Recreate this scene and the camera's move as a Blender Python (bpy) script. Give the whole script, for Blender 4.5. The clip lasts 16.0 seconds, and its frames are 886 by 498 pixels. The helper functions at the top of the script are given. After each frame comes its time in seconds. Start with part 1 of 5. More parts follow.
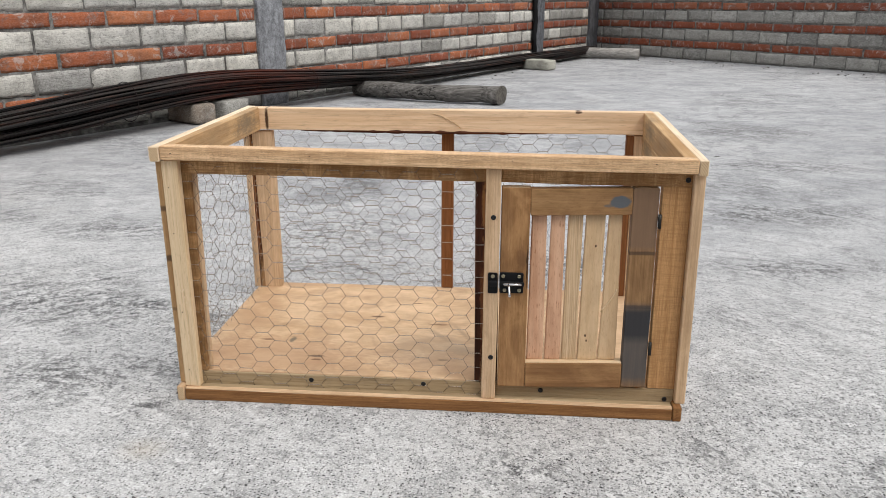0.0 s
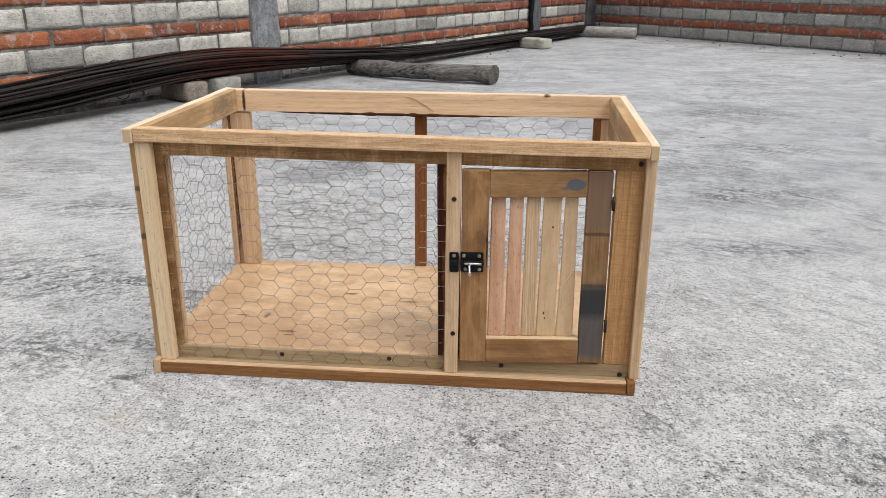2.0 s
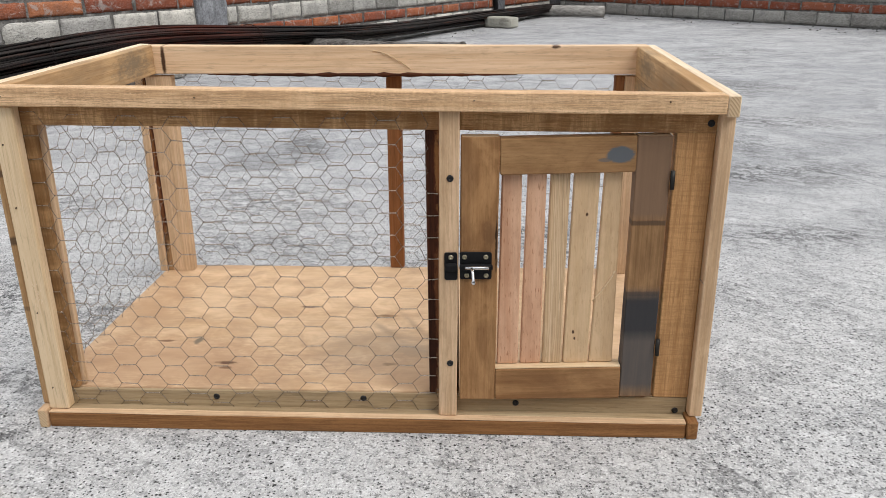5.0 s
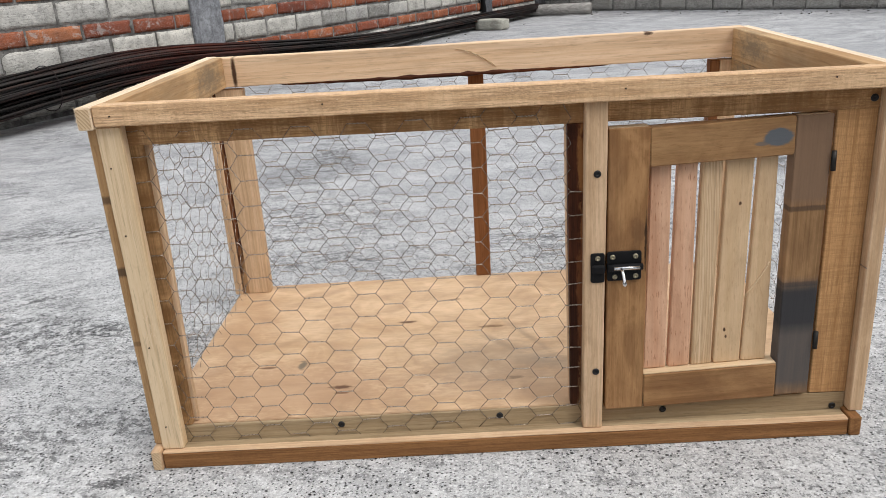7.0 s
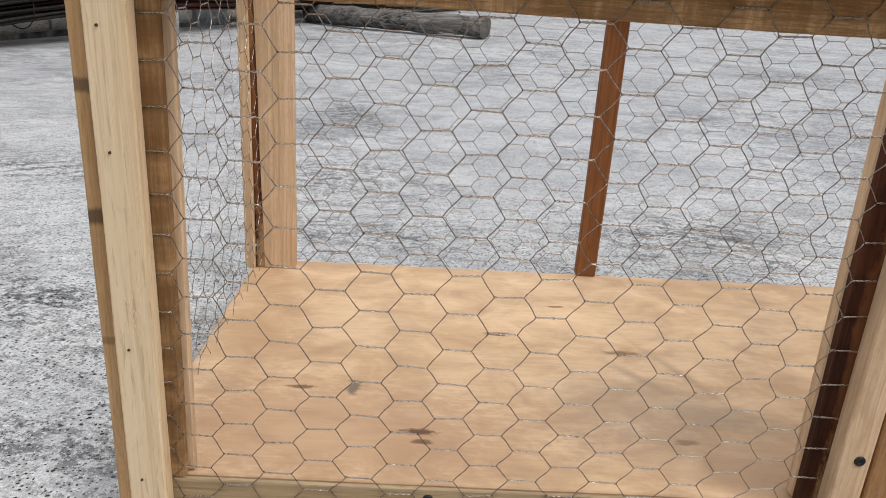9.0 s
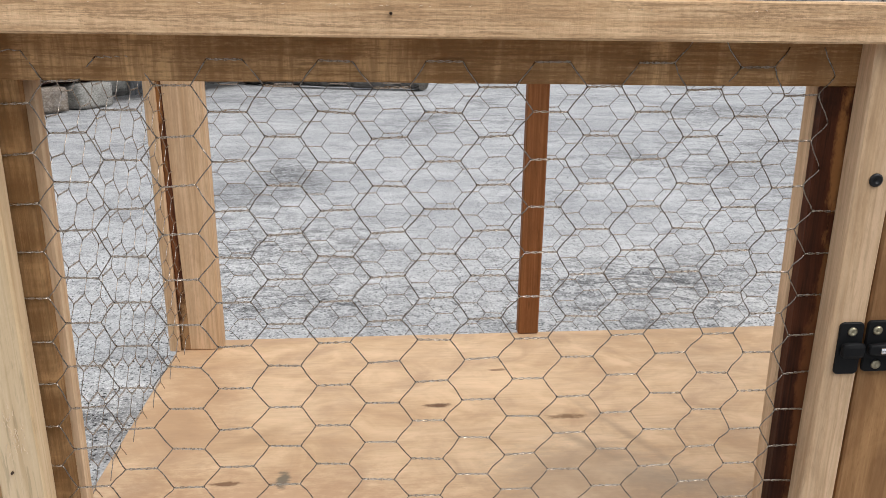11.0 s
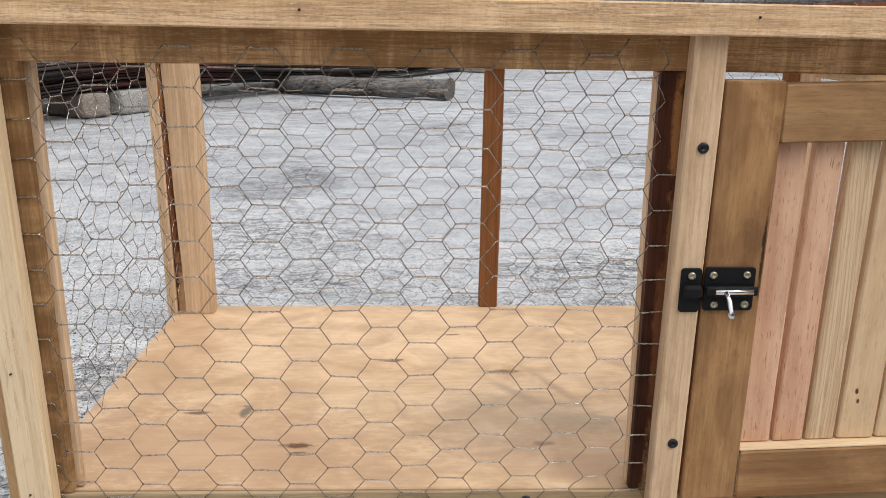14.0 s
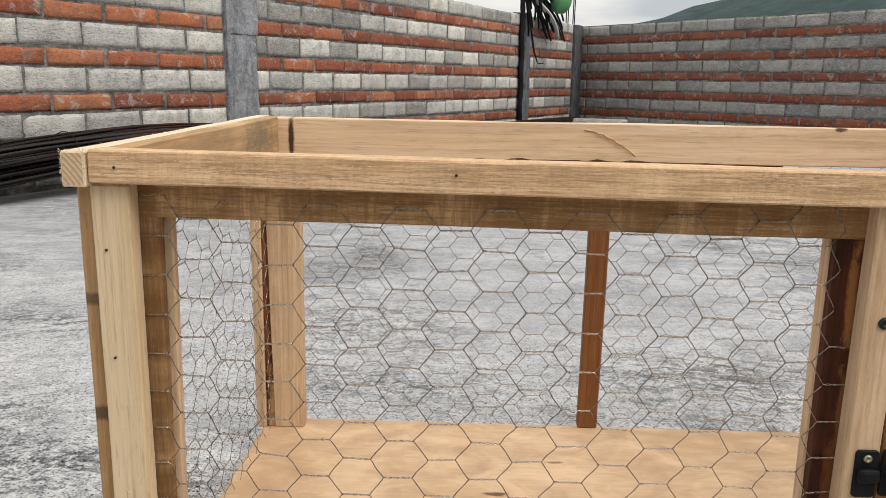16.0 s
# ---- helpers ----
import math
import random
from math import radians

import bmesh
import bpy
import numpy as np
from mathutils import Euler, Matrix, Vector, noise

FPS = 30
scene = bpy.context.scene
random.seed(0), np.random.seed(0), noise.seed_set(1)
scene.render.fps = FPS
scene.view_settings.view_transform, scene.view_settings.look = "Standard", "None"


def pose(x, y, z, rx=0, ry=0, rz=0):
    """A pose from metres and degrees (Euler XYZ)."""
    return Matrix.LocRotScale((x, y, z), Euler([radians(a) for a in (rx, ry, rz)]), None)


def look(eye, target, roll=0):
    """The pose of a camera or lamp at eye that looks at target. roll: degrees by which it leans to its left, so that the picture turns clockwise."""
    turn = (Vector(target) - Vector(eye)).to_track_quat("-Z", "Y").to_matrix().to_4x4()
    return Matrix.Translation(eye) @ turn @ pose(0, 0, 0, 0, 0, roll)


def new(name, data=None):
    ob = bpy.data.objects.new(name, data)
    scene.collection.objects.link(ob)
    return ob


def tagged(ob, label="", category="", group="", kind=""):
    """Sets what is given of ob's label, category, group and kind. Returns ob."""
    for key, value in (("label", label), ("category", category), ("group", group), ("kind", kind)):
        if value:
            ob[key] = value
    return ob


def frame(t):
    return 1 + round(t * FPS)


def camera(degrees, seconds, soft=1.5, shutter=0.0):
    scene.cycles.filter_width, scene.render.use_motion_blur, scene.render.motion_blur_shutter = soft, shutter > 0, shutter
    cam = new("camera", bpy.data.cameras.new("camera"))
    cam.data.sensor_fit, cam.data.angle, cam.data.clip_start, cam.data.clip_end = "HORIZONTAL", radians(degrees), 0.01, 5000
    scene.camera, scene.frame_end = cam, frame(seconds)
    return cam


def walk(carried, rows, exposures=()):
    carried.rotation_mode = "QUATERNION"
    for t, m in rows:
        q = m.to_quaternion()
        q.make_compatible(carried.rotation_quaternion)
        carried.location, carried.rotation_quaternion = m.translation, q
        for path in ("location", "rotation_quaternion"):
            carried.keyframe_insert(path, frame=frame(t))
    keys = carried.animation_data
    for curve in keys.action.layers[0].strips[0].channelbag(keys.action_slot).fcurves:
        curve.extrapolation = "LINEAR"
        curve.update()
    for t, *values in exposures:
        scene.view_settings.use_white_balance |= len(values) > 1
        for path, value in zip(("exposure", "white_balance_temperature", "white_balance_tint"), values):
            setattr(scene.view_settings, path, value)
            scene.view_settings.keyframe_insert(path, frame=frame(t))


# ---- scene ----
cam = camera(59.0, 16.0, soft=0.35)
PATH = [
    (0, (0.158, -1.178, 0.67), (-0.035, 0.717, 0.058), -0.4),
    (0.5, (0.165, -1.179, 0.675), (-0.035, 0.723, 0.09), -0.1),
    (1, (0.184, -1.177, 0.659), (-0.013, 0.733, 0.098), 0.2),
    (1.5, (0.221, -1.174, 0.646), (0.035, 0.731, 0.065), 0.3),
    (2, (0.226, -1.216, 0.688), (0.031, 0.66, 0.023), -0.1),
    (2.5, (0.147, -1.125, 0.676), (-0.015, 0.734, -0.042), -0.4),
    (3, (0.105, -1.0, 0.638), (0.037, 0.862, -0.09), 0.6),
    (3.5, (0.136, -0.91, 0.587), (0.072, 0.963, -0.113), 1.1),
    (3.7, (0.142, -0.88, 0.574), (0.073, 1.003, -0.094), 1.1),
    (5.8, (0.157, -0.871, 0.587), (0.069, 1.0, -0.112), -2.0),
    (6, (0.132, -0.881, 0.59), (0.071, 0.993, -0.107), -1.8),
    (6.5, (0.053, -0.881, 0.587), (-0.01, 1.003, -0.081), -3.1),
    (7, (-0.027, -0.818, 0.561), (-0.091, 1.064, -0.113), -4.0),
    (7.5, (-0.095, -0.767, 0.531), (-0.161, 1.103, -0.173), -2.2),
    (8, (-0.134, -0.649, 0.479), (-0.168, 1.222, -0.227), 0.9),
    (8.5, (-0.184, -0.528, 0.43), (-0.202, 1.341, -0.282), 2.5),
    (9, (-0.202, -0.473, 0.430), (-0.178, 1.398, -0.275), 3.1),
    (9.5, (-0.204, -0.424, 0.436), (-0.120, 1.467, -0.215), 1.7),
    (10, (-0.201, -0.407, 0.439), (-0.064, 1.494, -0.165), 0.5),
    (12.5, (-0.109, -0.501, 0.434), (-0.006, 1.409, -0.150), -0.8),
    (13, (-0.095, -0.515, 0.427), (-0.020, 1.399, -0.148), -0.2),
    (13.5, (-0.087, -0.534, 0.425), (-0.027, 1.388, -0.125), 0.4),
    (14, (-0.080, -0.557, 0.428), (-0.052, 1.364, -0.128), 0.2),
    (14.5, (-0.071, -0.580, 0.431), (-0.059, 1.347, -0.105), 0.4),
    (15, (-0.089, -0.554, 0.462), (-0.086, 1.387, -0.020), 0.1),
    (15.5, (-0.127, -0.511, 0.487), (-0.151, 1.441, 0.051), -0.1),
    (16, (-0.158, -0.505, 0.496), (-0.236, 1.449, 0.075), 0.7),
]
walk(cam, [(t, look(eye, target, roll)) for t, eye, target, roll in PATH],
     exposures=((0.0, -0.08, 6680, 10), (3.7, -0.08, 6650, 10), (7.0, -0.08, 6560, 10), (10.0, -0.08, 6560, 10), (12.5, 0.04, 6500, 10), (13.5, 0.08, 6500, 10), (14.5, 0.05, 6500, 10), (15.0, -0.02, 6500, 10),
                (15.5, -0.08, 6600, 10), (16.0, -0.1, 6900, 10)))

# ---- light ----
SUN_ELEVATION, SUN_AZIMUTH = radians(52), radians(124)
world = bpy.data.worlds.new("overcast_sky")
scene.world = world
world.use_nodes = True
wn, wl = world.node_tree.nodes, world.node_tree.links
wn.clear()
w_out, w_bg = wn.new("ShaderNodeOutputWorld"), wn.new("ShaderNodeBackground")
w_sky = wn.new("ShaderNodeTexSky")
w_sky.sky_type = "NISHITA"
w_sky.sun_disc = False
w_sky.sun_elevation, w_sky.sun_rotation = SUN_ELEVATION, SUN_AZIMUTH
w_sky.dust_density = 4.0
w_grey = wn.new("ShaderNodeHueSaturation")
w_grey.inputs["Saturation"].default_value = 0.35
w_grey.inputs["Value"].default_value = 1.0
w_co, w_map, w_noise, w_ramp, w_mix = (wn.new("ShaderNodeTexCoord"), wn.new("ShaderNodeMapping"), wn.new("ShaderNodeTexNoise"),
                                       wn.new("ShaderNodeValToRGB"), wn.new("ShaderNodeMix"))
w_map.inputs["Scale"].default_value = (1.0, 1.0, 4.0)
w_noise.inputs["Scale"].default_value, w_noise.inputs["Detail"].default_value = 3.0, 6.0
w_ramp.color_ramp.elements[0].position, w_ramp.color_ramp.elements[0].color = 0.40, (6.3, 6.9, 7.8, 1)
w_ramp.color_ramp.elements[1].position, w_ramp.color_ramp.elements[1].color = 0.58, (10.4, 10.6, 10.8, 1)
w_mix.data_type = "RGBA"
w_mix.inputs[0].default_value = 0.86
wl.new(w_co.outputs["Generated"], w_map.inputs["Vector"])
wl.new(w_map.outputs[0], w_noise.inputs["Vector"])
wl.new(w_noise.outputs[0], w_ramp.inputs[0])
wl.new(w_sky.outputs[0], w_grey.inputs["Color"])
wl.new(w_grey.outputs[0], w_mix.inputs[6])
wl.new(w_ramp.outputs[0], w_mix.inputs[7])
# an overcast sky is about three times as bright overhead as at the horizon
w_xyz, w_rise, w_dome = wn.new("ShaderNodeSeparateXYZ"), wn.new("ShaderNodeMapRange"), wn.new("ShaderNodeMix")
wl.new(w_co.outputs["Generated"], w_xyz.inputs[0])
wl.new(w_xyz.outputs[2], w_rise.inputs["Value"])
w_rise.inputs["From Min"].default_value, w_rise.inputs["From Max"].default_value = 0.0, 1.0
w_rise.inputs["To Min"].default_value, w_rise.inputs["To Max"].default_value = 1.0, 1.66
w_dome.data_type, w_dome.blend_type = "RGBA", "MULTIPLY"
w_dome.inputs[0].default_value = 1.0
wl.new(w_mix.outputs[2], w_dome.inputs[6])
wl.new(w_rise.outputs[0], w_dome.inputs[7])
wl.new(w_dome.outputs[2], w_bg.inputs["Color"])
w_bg.inputs["Strength"].default_value = 0.094
wl.new(w_bg.outputs[0], w_out.inputs["Surface"])

sun = new("sun", bpy.data.lights.new("sun", "SUN"))
sun.data.energy, sun.data.angle, sun.data.color = 2.0, radians(32), (1.0, 0.97, 0.93)
sun.matrix_world = look((20 * math.sin(SUN_AZIMUTH), 20 * math.cos(SUN_AZIMUTH), 20 * math.tan(SUN_ELEVATION)), (0, 0, 0))


# ---- materials ----
class Nodes:
    """A small helper that strings shader nodes together."""

    def __init__(self, name, rough=0.7, metal=0.0):
        self.mat = bpy.data.materials.new(name)
        self.mat.use_nodes = True
        self.t = self.mat.node_tree
        self.t.nodes.clear()
        self.out, self.b = self.t.nodes.new("ShaderNodeOutputMaterial"), self.t.nodes.new("ShaderNodeBsdfPrincipled")
        self.b.inputs["Roughness"].default_value, self.b.inputs["Metallic"].default_value = rough, metal
        self.b.inputs["Specular IOR Level"].default_value = 0.5 if rough < 0.55 or metal else 0.16
        self.link(self.b.outputs[0], self.out.inputs[0])
        self.co = self.t.nodes.new("ShaderNodeTexCoord")
        self.info = self.t.nodes.new("ShaderNodeObjectInfo")

    def link(self, a, b):
        self.t.links.new(a, b)

    def put(self, socket, value):
        if hasattr(value, "is_linked"):
            self.link(value, socket)
        else:
            socket.default_value = value

    def math(self, op, a, b=0.0, clamp=False):
        n = self.t.nodes.new("ShaderNodeMath")
        n.operation, n.use_clamp = op, clamp
        self.put(n.inputs[0], a), self.put(n.inputs[1], b)
        return n.outputs[0]

    def vec(self, op, a, b=(0, 0, 0)):
        n = self.t.nodes.new("ShaderNodeVectorMath")
        n.operation = op
        self.put(n.inputs[0], a), self.put(n.inputs[1], b)
        return n.outputs["Value"] if op in ("LENGTH", "DISTANCE") else n.outputs[0]

    def place(self, scale=(1, 1, 1), shift=True, where="Object"):
        """Object coordinates, stretched, and shifted for each object by chance."""
        v = self.co.outputs[where]
        if shift:
            n = self.t.nodes.new("ShaderNodeCombineXYZ")
            r = self.math("MULTIPLY", self.info.outputs["Random"], 37.0)
            for k, f in enumerate((1.0, 1.7, 2.3)):
                self.link(self.math("MULTIPLY", r, f), n.inputs[k])
            v = self.vec("ADD", v, n.outputs[0])
        return self.vec("MULTIPLY", v, scale)

    def turned(self, v, degrees, scale):
        """Coordinates turned about z, then stretched."""
        n = self.t.nodes.new("ShaderNodeMapping")
        n.vector_type = "TEXTURE"
        n.inputs["Rotation"].default_value = (0, 0, radians(degrees))
        n.inputs["Scale"].default_value = tuple(1.0 / k for k in scale)
        self.link(v, n.inputs["Vector"])
        return n.outputs[0]

    def noise(self, v, scale, detail=4.0, rough=0.55, distortion=0.0):
        n = self.t.nodes.new("ShaderNodeTexNoise")
        self.link(v, n.inputs["Vector"])
        n.inputs["Scale"].default_value, n.inputs["Detail"].default_value = scale, detail
        n.inputs["Roughness"].default_value, n.inputs["Distortion"].default_value = rough, distortion
        return n.outputs[0]

    def voronoi(self, v, scale, feature="F1", rand=1.0):
        n = self.t.nodes.new("ShaderNodeTexVoronoi")
        n.feature = feature
        self.link(v, n.inputs["Vector"])
        n.inputs["Scale"].default_value, n.inputs["Randomness"].default_value = scale, rand
        return n.outputs["Distance"]

    def dots(self, v, scale, size, share, flat=False):
        """Round specks of differing size in a share of the cells; flat: on a level surface."""
        n = self.t.nodes.new("ShaderNodeTexVoronoi")
        n.voronoi_dimensions = "2D" if flat else "3D"
        self.link(v, n.inputs["Vector"])
        n.inputs["Scale"].default_value = scale
        s = self.t.nodes.new("ShaderNodeSeparateColor")
        self.link(n.outputs["Color"], s.inputs[0])
        r = self.math("MULTIPLY", self.math("SUBTRACT", s.outputs[0], 1.0 - share), size / share)
        return self.math("MULTIPLY", self.math("SUBTRACT", r, n.outputs["Distance"]), 14.0, True)

    def ramp(self, value, *stops):
        n = self.t.nodes.new("ShaderNodeValToRGB")
        e = n.color_ramp.elements
        while len(e) < len(stops):
            e.new(0.5)
        for k, (pos, col) in enumerate(stops):
            e[k].position = pos
            e[k].color = (*col, 1) if isinstance(col, tuple) else (col, col, col, 1)
        self.link(value, n.inputs[0])
        return n.outputs[0]

    def mix(self, f, a, b, how="MIX"):
        n = self.t.nodes.new("ShaderNodeMix")
        n.data_type, n.blend_type = "RGBA", how
        self.put(n.inputs[0], f)
        for s, v in ((n.inputs[6], a), (n.inputs[7], b)):
            self.put(s, (*v, 1) if isinstance(v, tuple) else v)
        return n.outputs[2]

    def spot(self, centre, radii, v=None, soft=0.35, wobble=0.0):
        """1 inside an ellipsoid, 0 outside, with a soft rim."""
        v = v or self.co.outputs["Object"]
        d = self.vec("LENGTH", self.vec("DIVIDE", self.vec("SUBTRACT", v, centre), radii))
        if wobble:
            d = self.math("ADD", d, self.math("MULTIPLY", self.math("SUBTRACT", self.noise(self.vec("MULTIPLY", v, (1, 2.2, 2.2)), 70.0, 5.0, 0.75), 0.5), wobble * 2.2))
        return self.ramp(d, (1.0 - soft, 1.0), (1.0, 0.0))

    def done(self, colour, rough=None, bump=None, strength=0.3, distance=0.002):
        self.put(self.b.inputs["Base Color"], (*colour, 1) if isinstance(colour, tuple) else colour)
        if rough is not None:
            self.put(self.b.inputs["Roughness"], rough)
        if bump is not None:
            n = self.t.nodes.new("ShaderNodeBump")
            n.inputs["Strength"].default_value, n.inputs["Distance"].default_value = strength, distance
            self.link(bump, n.inputs["Height"])
            self.link(n.outputs[0], self.b.inputs["Normal"])
        return self.mat


def wood(name, light, dark, saw=0.0, cross=0.0, bold=1.0, blotch=0.0, ring=1.0, run=2.0, stain=0.25, stain_colour=(0.10, 0.055, 0.03), spots=(), smears=(), rough=0.68, knots=0.0, rings=0.0, pitch=240.0, grime=0.3, pores=0.34, smudge=0.0, ticks=0.0, bars=0.0):
    """Sawn timber with the grain along the board's own x. saw: cross-cut saw marks. spots: (centre, radii, colour, strength)."""
    m = Nodes(name, rough)
    light, dark = (tuple(c * k for c, k in zip(tone, (1.0, 0.975, 0.93))) for tone in (light, dark))
    v = m.place()
    wob = m.noise(m.vec("MULTIPLY", v, (1.6, 14, 14)), 1.0, 3.0)
    bands = m.noise(m.vec("MULTIPLY", v, (run, 85 * ring, 85 * ring)), 1.0, 5.0, 0.6, 0.6)
    fibre = m.noise(m.vec("MULTIPLY", v, (14, 480, 480)), 1.0, 5.0, 0.65)
    grain = m.math("ADD", m.math("MULTIPLY", bands, 0.62), m.math("ADD", m.math("MULTIPLY", fibre, 0.22), m.math("MULTIPLY", wob, 0.16)))
    col = m.mix(m.ramp(grain, (0.41, 1.0), (0.57, 0.0)), light, dark)
    late = m.ramp(m.noise(m.vec("MULTIPLY", v, (1.5 * run, 150 * ring, 150 * ring)), 1.0, 3.0, 0.5, 0.8), (0.52, 0.0), (0.62, 1.0))
    col = m.mix(m.math("MULTIPLY", late, 0.38 * bold), col, tuple(c * 0.72 for c in dark))
    big = m.noise(m.vec("MULTIPLY", v, (5, 16, 16)), 1.0, 4.0, 0.6)
    col = m.mix(m.math("MULTIPLY", m.ramp(big, (0.5, 0.0), (0.72, 1.0)), stain), col, stain_colour)
    if blotch:
        cloudy = m.noise(m.vec("MULTIPLY", v, (4, 7, 7)), 1.0, 5.0, 0.65, 0.6)
        col = m.mix(m.math("MULTIPLY", m.ramp(cloudy, (0.42, 0.0), (0.66, 1.0)), blotch), col, tuple(c * k for c, k in zip(dark, (0.85, 0.78, 0.7))))
        col = m.mix(m.math("MULTIPLY", m.ramp(cloudy, (0.30, 1.0), (0.44, 0.0)), blotch * 0.6), col, tuple(min(1.0, c * 1.12) for c in light))
    if rings:
        # growth rings cut lengthwise: wavering dark late-wood lines
        sep = m.t.nodes.new("ShaderNodeSeparateXYZ")
        m.link(v, sep.inputs[0])
        bow = m.math("MULTIPLY", m.noise(m.vec("MULTIPLY", v, (5, 18, 18)), 1.0, 3.0, 0.5), 0.022)
        depth = m.math("ADD", m.math("ADD", sep.outputs[1], m.math("MULTIPLY", sep.outputs[2], 0.7)), bow)
        line = m.ramp(m.math("FRACT", m.math("MULTIPLY", depth, pitch)), (0.0, 0.0), (0.55, 0.12), (0.88, 1.0), (1.0, 0.0))
        col = m.mix(m.math("MULTIPLY", line, rings), col, tuple(c * k for c, k in zip(dark, (0.78, 0.68, 0.58))))
    pore = m.ramp(m.noise(m.vec("MULTIPLY", v, (7, 270, 270)), 1.0, 5.0, 0.62, 0.4), (0.53, 0.0), (0.60, 1.0))
    col = m.mix(m.math("MULTIPLY", pore, pores), col, tuple(c * k for c, k in zip(dark, (0.72, 0.64, 0.56))))
    soil = m.ramp(m.noise(m.vec("MULTIPLY", v, (11, 34, 34)), 1.0, 7.0, 0.74, 0.5), (0.53, 0.0), (0.68, 1.0))
    col = m.mix(m.math("MULTIPLY", soil, grime), col, tuple(c * k for c, k in zip(dark, (0.55, 0.5, 0.46))))
    fleck = m.ramp(m.noise(m.vec("MULTIPLY", v, (30, 380, 380)), 1.0, 3.0, 0.6), (0.58, 0.0), (0.67, 1.0))
    col = m.mix(m.math("MULTIPLY", fleck, 1.2 * pores), col, tuple(c * 0.5 for c in dark))
    if smudge:
        # soft handling marks: greyish clouds, and paler rubbed places
        short = m.ramp(m.noise(m.vec("MULTIPLY", v, (32, 330, 330)), 1.0, 4.0, 0.6, 0.3), (0.46, 0.0), (0.62, 1.0))
        col = m.mix(m.math("MULTIPLY", short, 0.35 * smudge), col, tuple(c * 0.72 for c in dark))
        rub = m.noise(m.vec("MULTIPLY", v, (15, 21, 21)), 1.0, 5.0, 0.6, 0.8)
        col = m.mix(m.math("MULTIPLY", m.ramp(rub, (0.50, 0.0), (0.70, 1.0)), smudge), col, tuple(c * k for c, k in zip(dark, (0.62, 0.58, 0.60))))
        col = m.mix(m.math("MULTIPLY", m.ramp(rub, (0.32, 1.0), (0.48, 0.0)), smudge), col, tuple(min(0.9, c * 1.16) for c in light))
    if bars:
        # uneven darker and paler lengths, where the stacked timber weathered
        bar = m.noise(m.vec("MULTIPLY", v, (34, 7, 7)), 1.0, 4.0, 0.6, 0.5)
        col = m.mix(m.math("MULTIPLY", m.ramp(bar, (0.48, 0.0), (0.62, 1.0)), bars), col, tuple(c * k for c, k in zip(dark, (0.62, 0.54, 0.46))))
        col = m.mix(m.math("MULTIPLY", m.ramp(bar, (0.36, 1.0), (0.47, 0.0)), bars), col, tuple(c * 1.08 for c in light))
    if ticks:
        # short dark resin ducts along the grain
        tick = m.ramp(m.noise(m.vec("MULTIPLY", v, (85, 620, 620)), 1.0, 2.0, 0.5), (0.62, 0.0), (0.68, 1.0))
        col = m.mix(m.math("MULTIPLY", tick, ticks), col, tuple(c * k for c, k in zip(dark, (0.62, 0.5, 0.42))))
    height = m.math("ADD", m.math("MULTIPLY", fibre, 0.6), m.math("MULTIPLY", bands, 0.4))
    if saw:
        tear = m.noise(m.vec("MULTIPLY", v, (26, 620, 620)), 1.0, 4.0, 0.65, 0.3)
        fuzz = m.noise(m.vec("MULTIPLY", v, (240, 700, 700)), 1.0, 3.0, 0.7)
        rank = m.ramp(m.noise(m.vec("MULTIPLY", v, (9, 30, 30)), 1.0, 4.0, 0.65), (0.38, 0.6), (0.60, 1.0))
        both = m.math("ADD", m.math("MULTIPLY", tear, 0.65), m.math("MULTIPLY", fuzz, 0.35))
        col = m.mix(m.math("MULTIPLY", m.math("MULTIPLY", m.ramp(both, (0.42, 1.0), (0.50, 0.0)), rank), 0.85 * saw, True), col, tuple(c * 0.6 for c in dark))
        col = m.mix(m.math("MULTIPLY", m.ramp(both, (0.52, 0.0), (0.64, 1.0)), 0.45 * saw, True), col, tuple(min(0.85, c * 1.15) for c in light))
        height = m.math("ADD", height, m.math("MULTIPLY", both, 1.5 * saw))
    if cross:
        band = m.noise(m.vec("MULTIPLY", v, (260, 22, 22)), 1.0, 4.0, 0.65, 0.6)
        col = m.mix(m.math("MULTIPLY", m.ramp(band, (0.42, 1.0), (0.54, 0.0)), 0.5 * cross), col, tuple(c * 0.7 for c in dark))
        height = m.math("ADD", height, m.math("MULTIPLY", band, 0.8 * cross))
    if knots:
        k = m.voronoi(m.vec("MULTIPLY", v, (6, 14, 14)), 1.0)
        col = m.mix(m.math("MULTIPLY", m.ramp(k, (0.05, 1.0), (0.13, 0.0)), knots), col, (0.09, 0.04, 0.02))
    for centre, radii, colour, power, *ragged in spots:
        col = m.mix(m.math("MULTIPLY", m.spot(centre, radii, soft=ragged[1] if len(ragged) > 1 else 0.5, wobble=ragged[0] if ragged else 0.9), power), col, colour)
    for centre, degrees, radii, colour, power in smears:
        turn = m.turned(m.vec("SUBTRACT", m.co.outputs["Object"], centre), degrees, (1, 1, 1))
        col = m.mix(m.math("MULTIPLY", m.spot((0, 0, 0), radii, turn, 0.85, 0.5), power), col, colour)
    return m.done(col, m.ramp(grain, (0.3, rough + 0.1), (0.7, rough - 0.08)), height, 0.35, 0.0012)


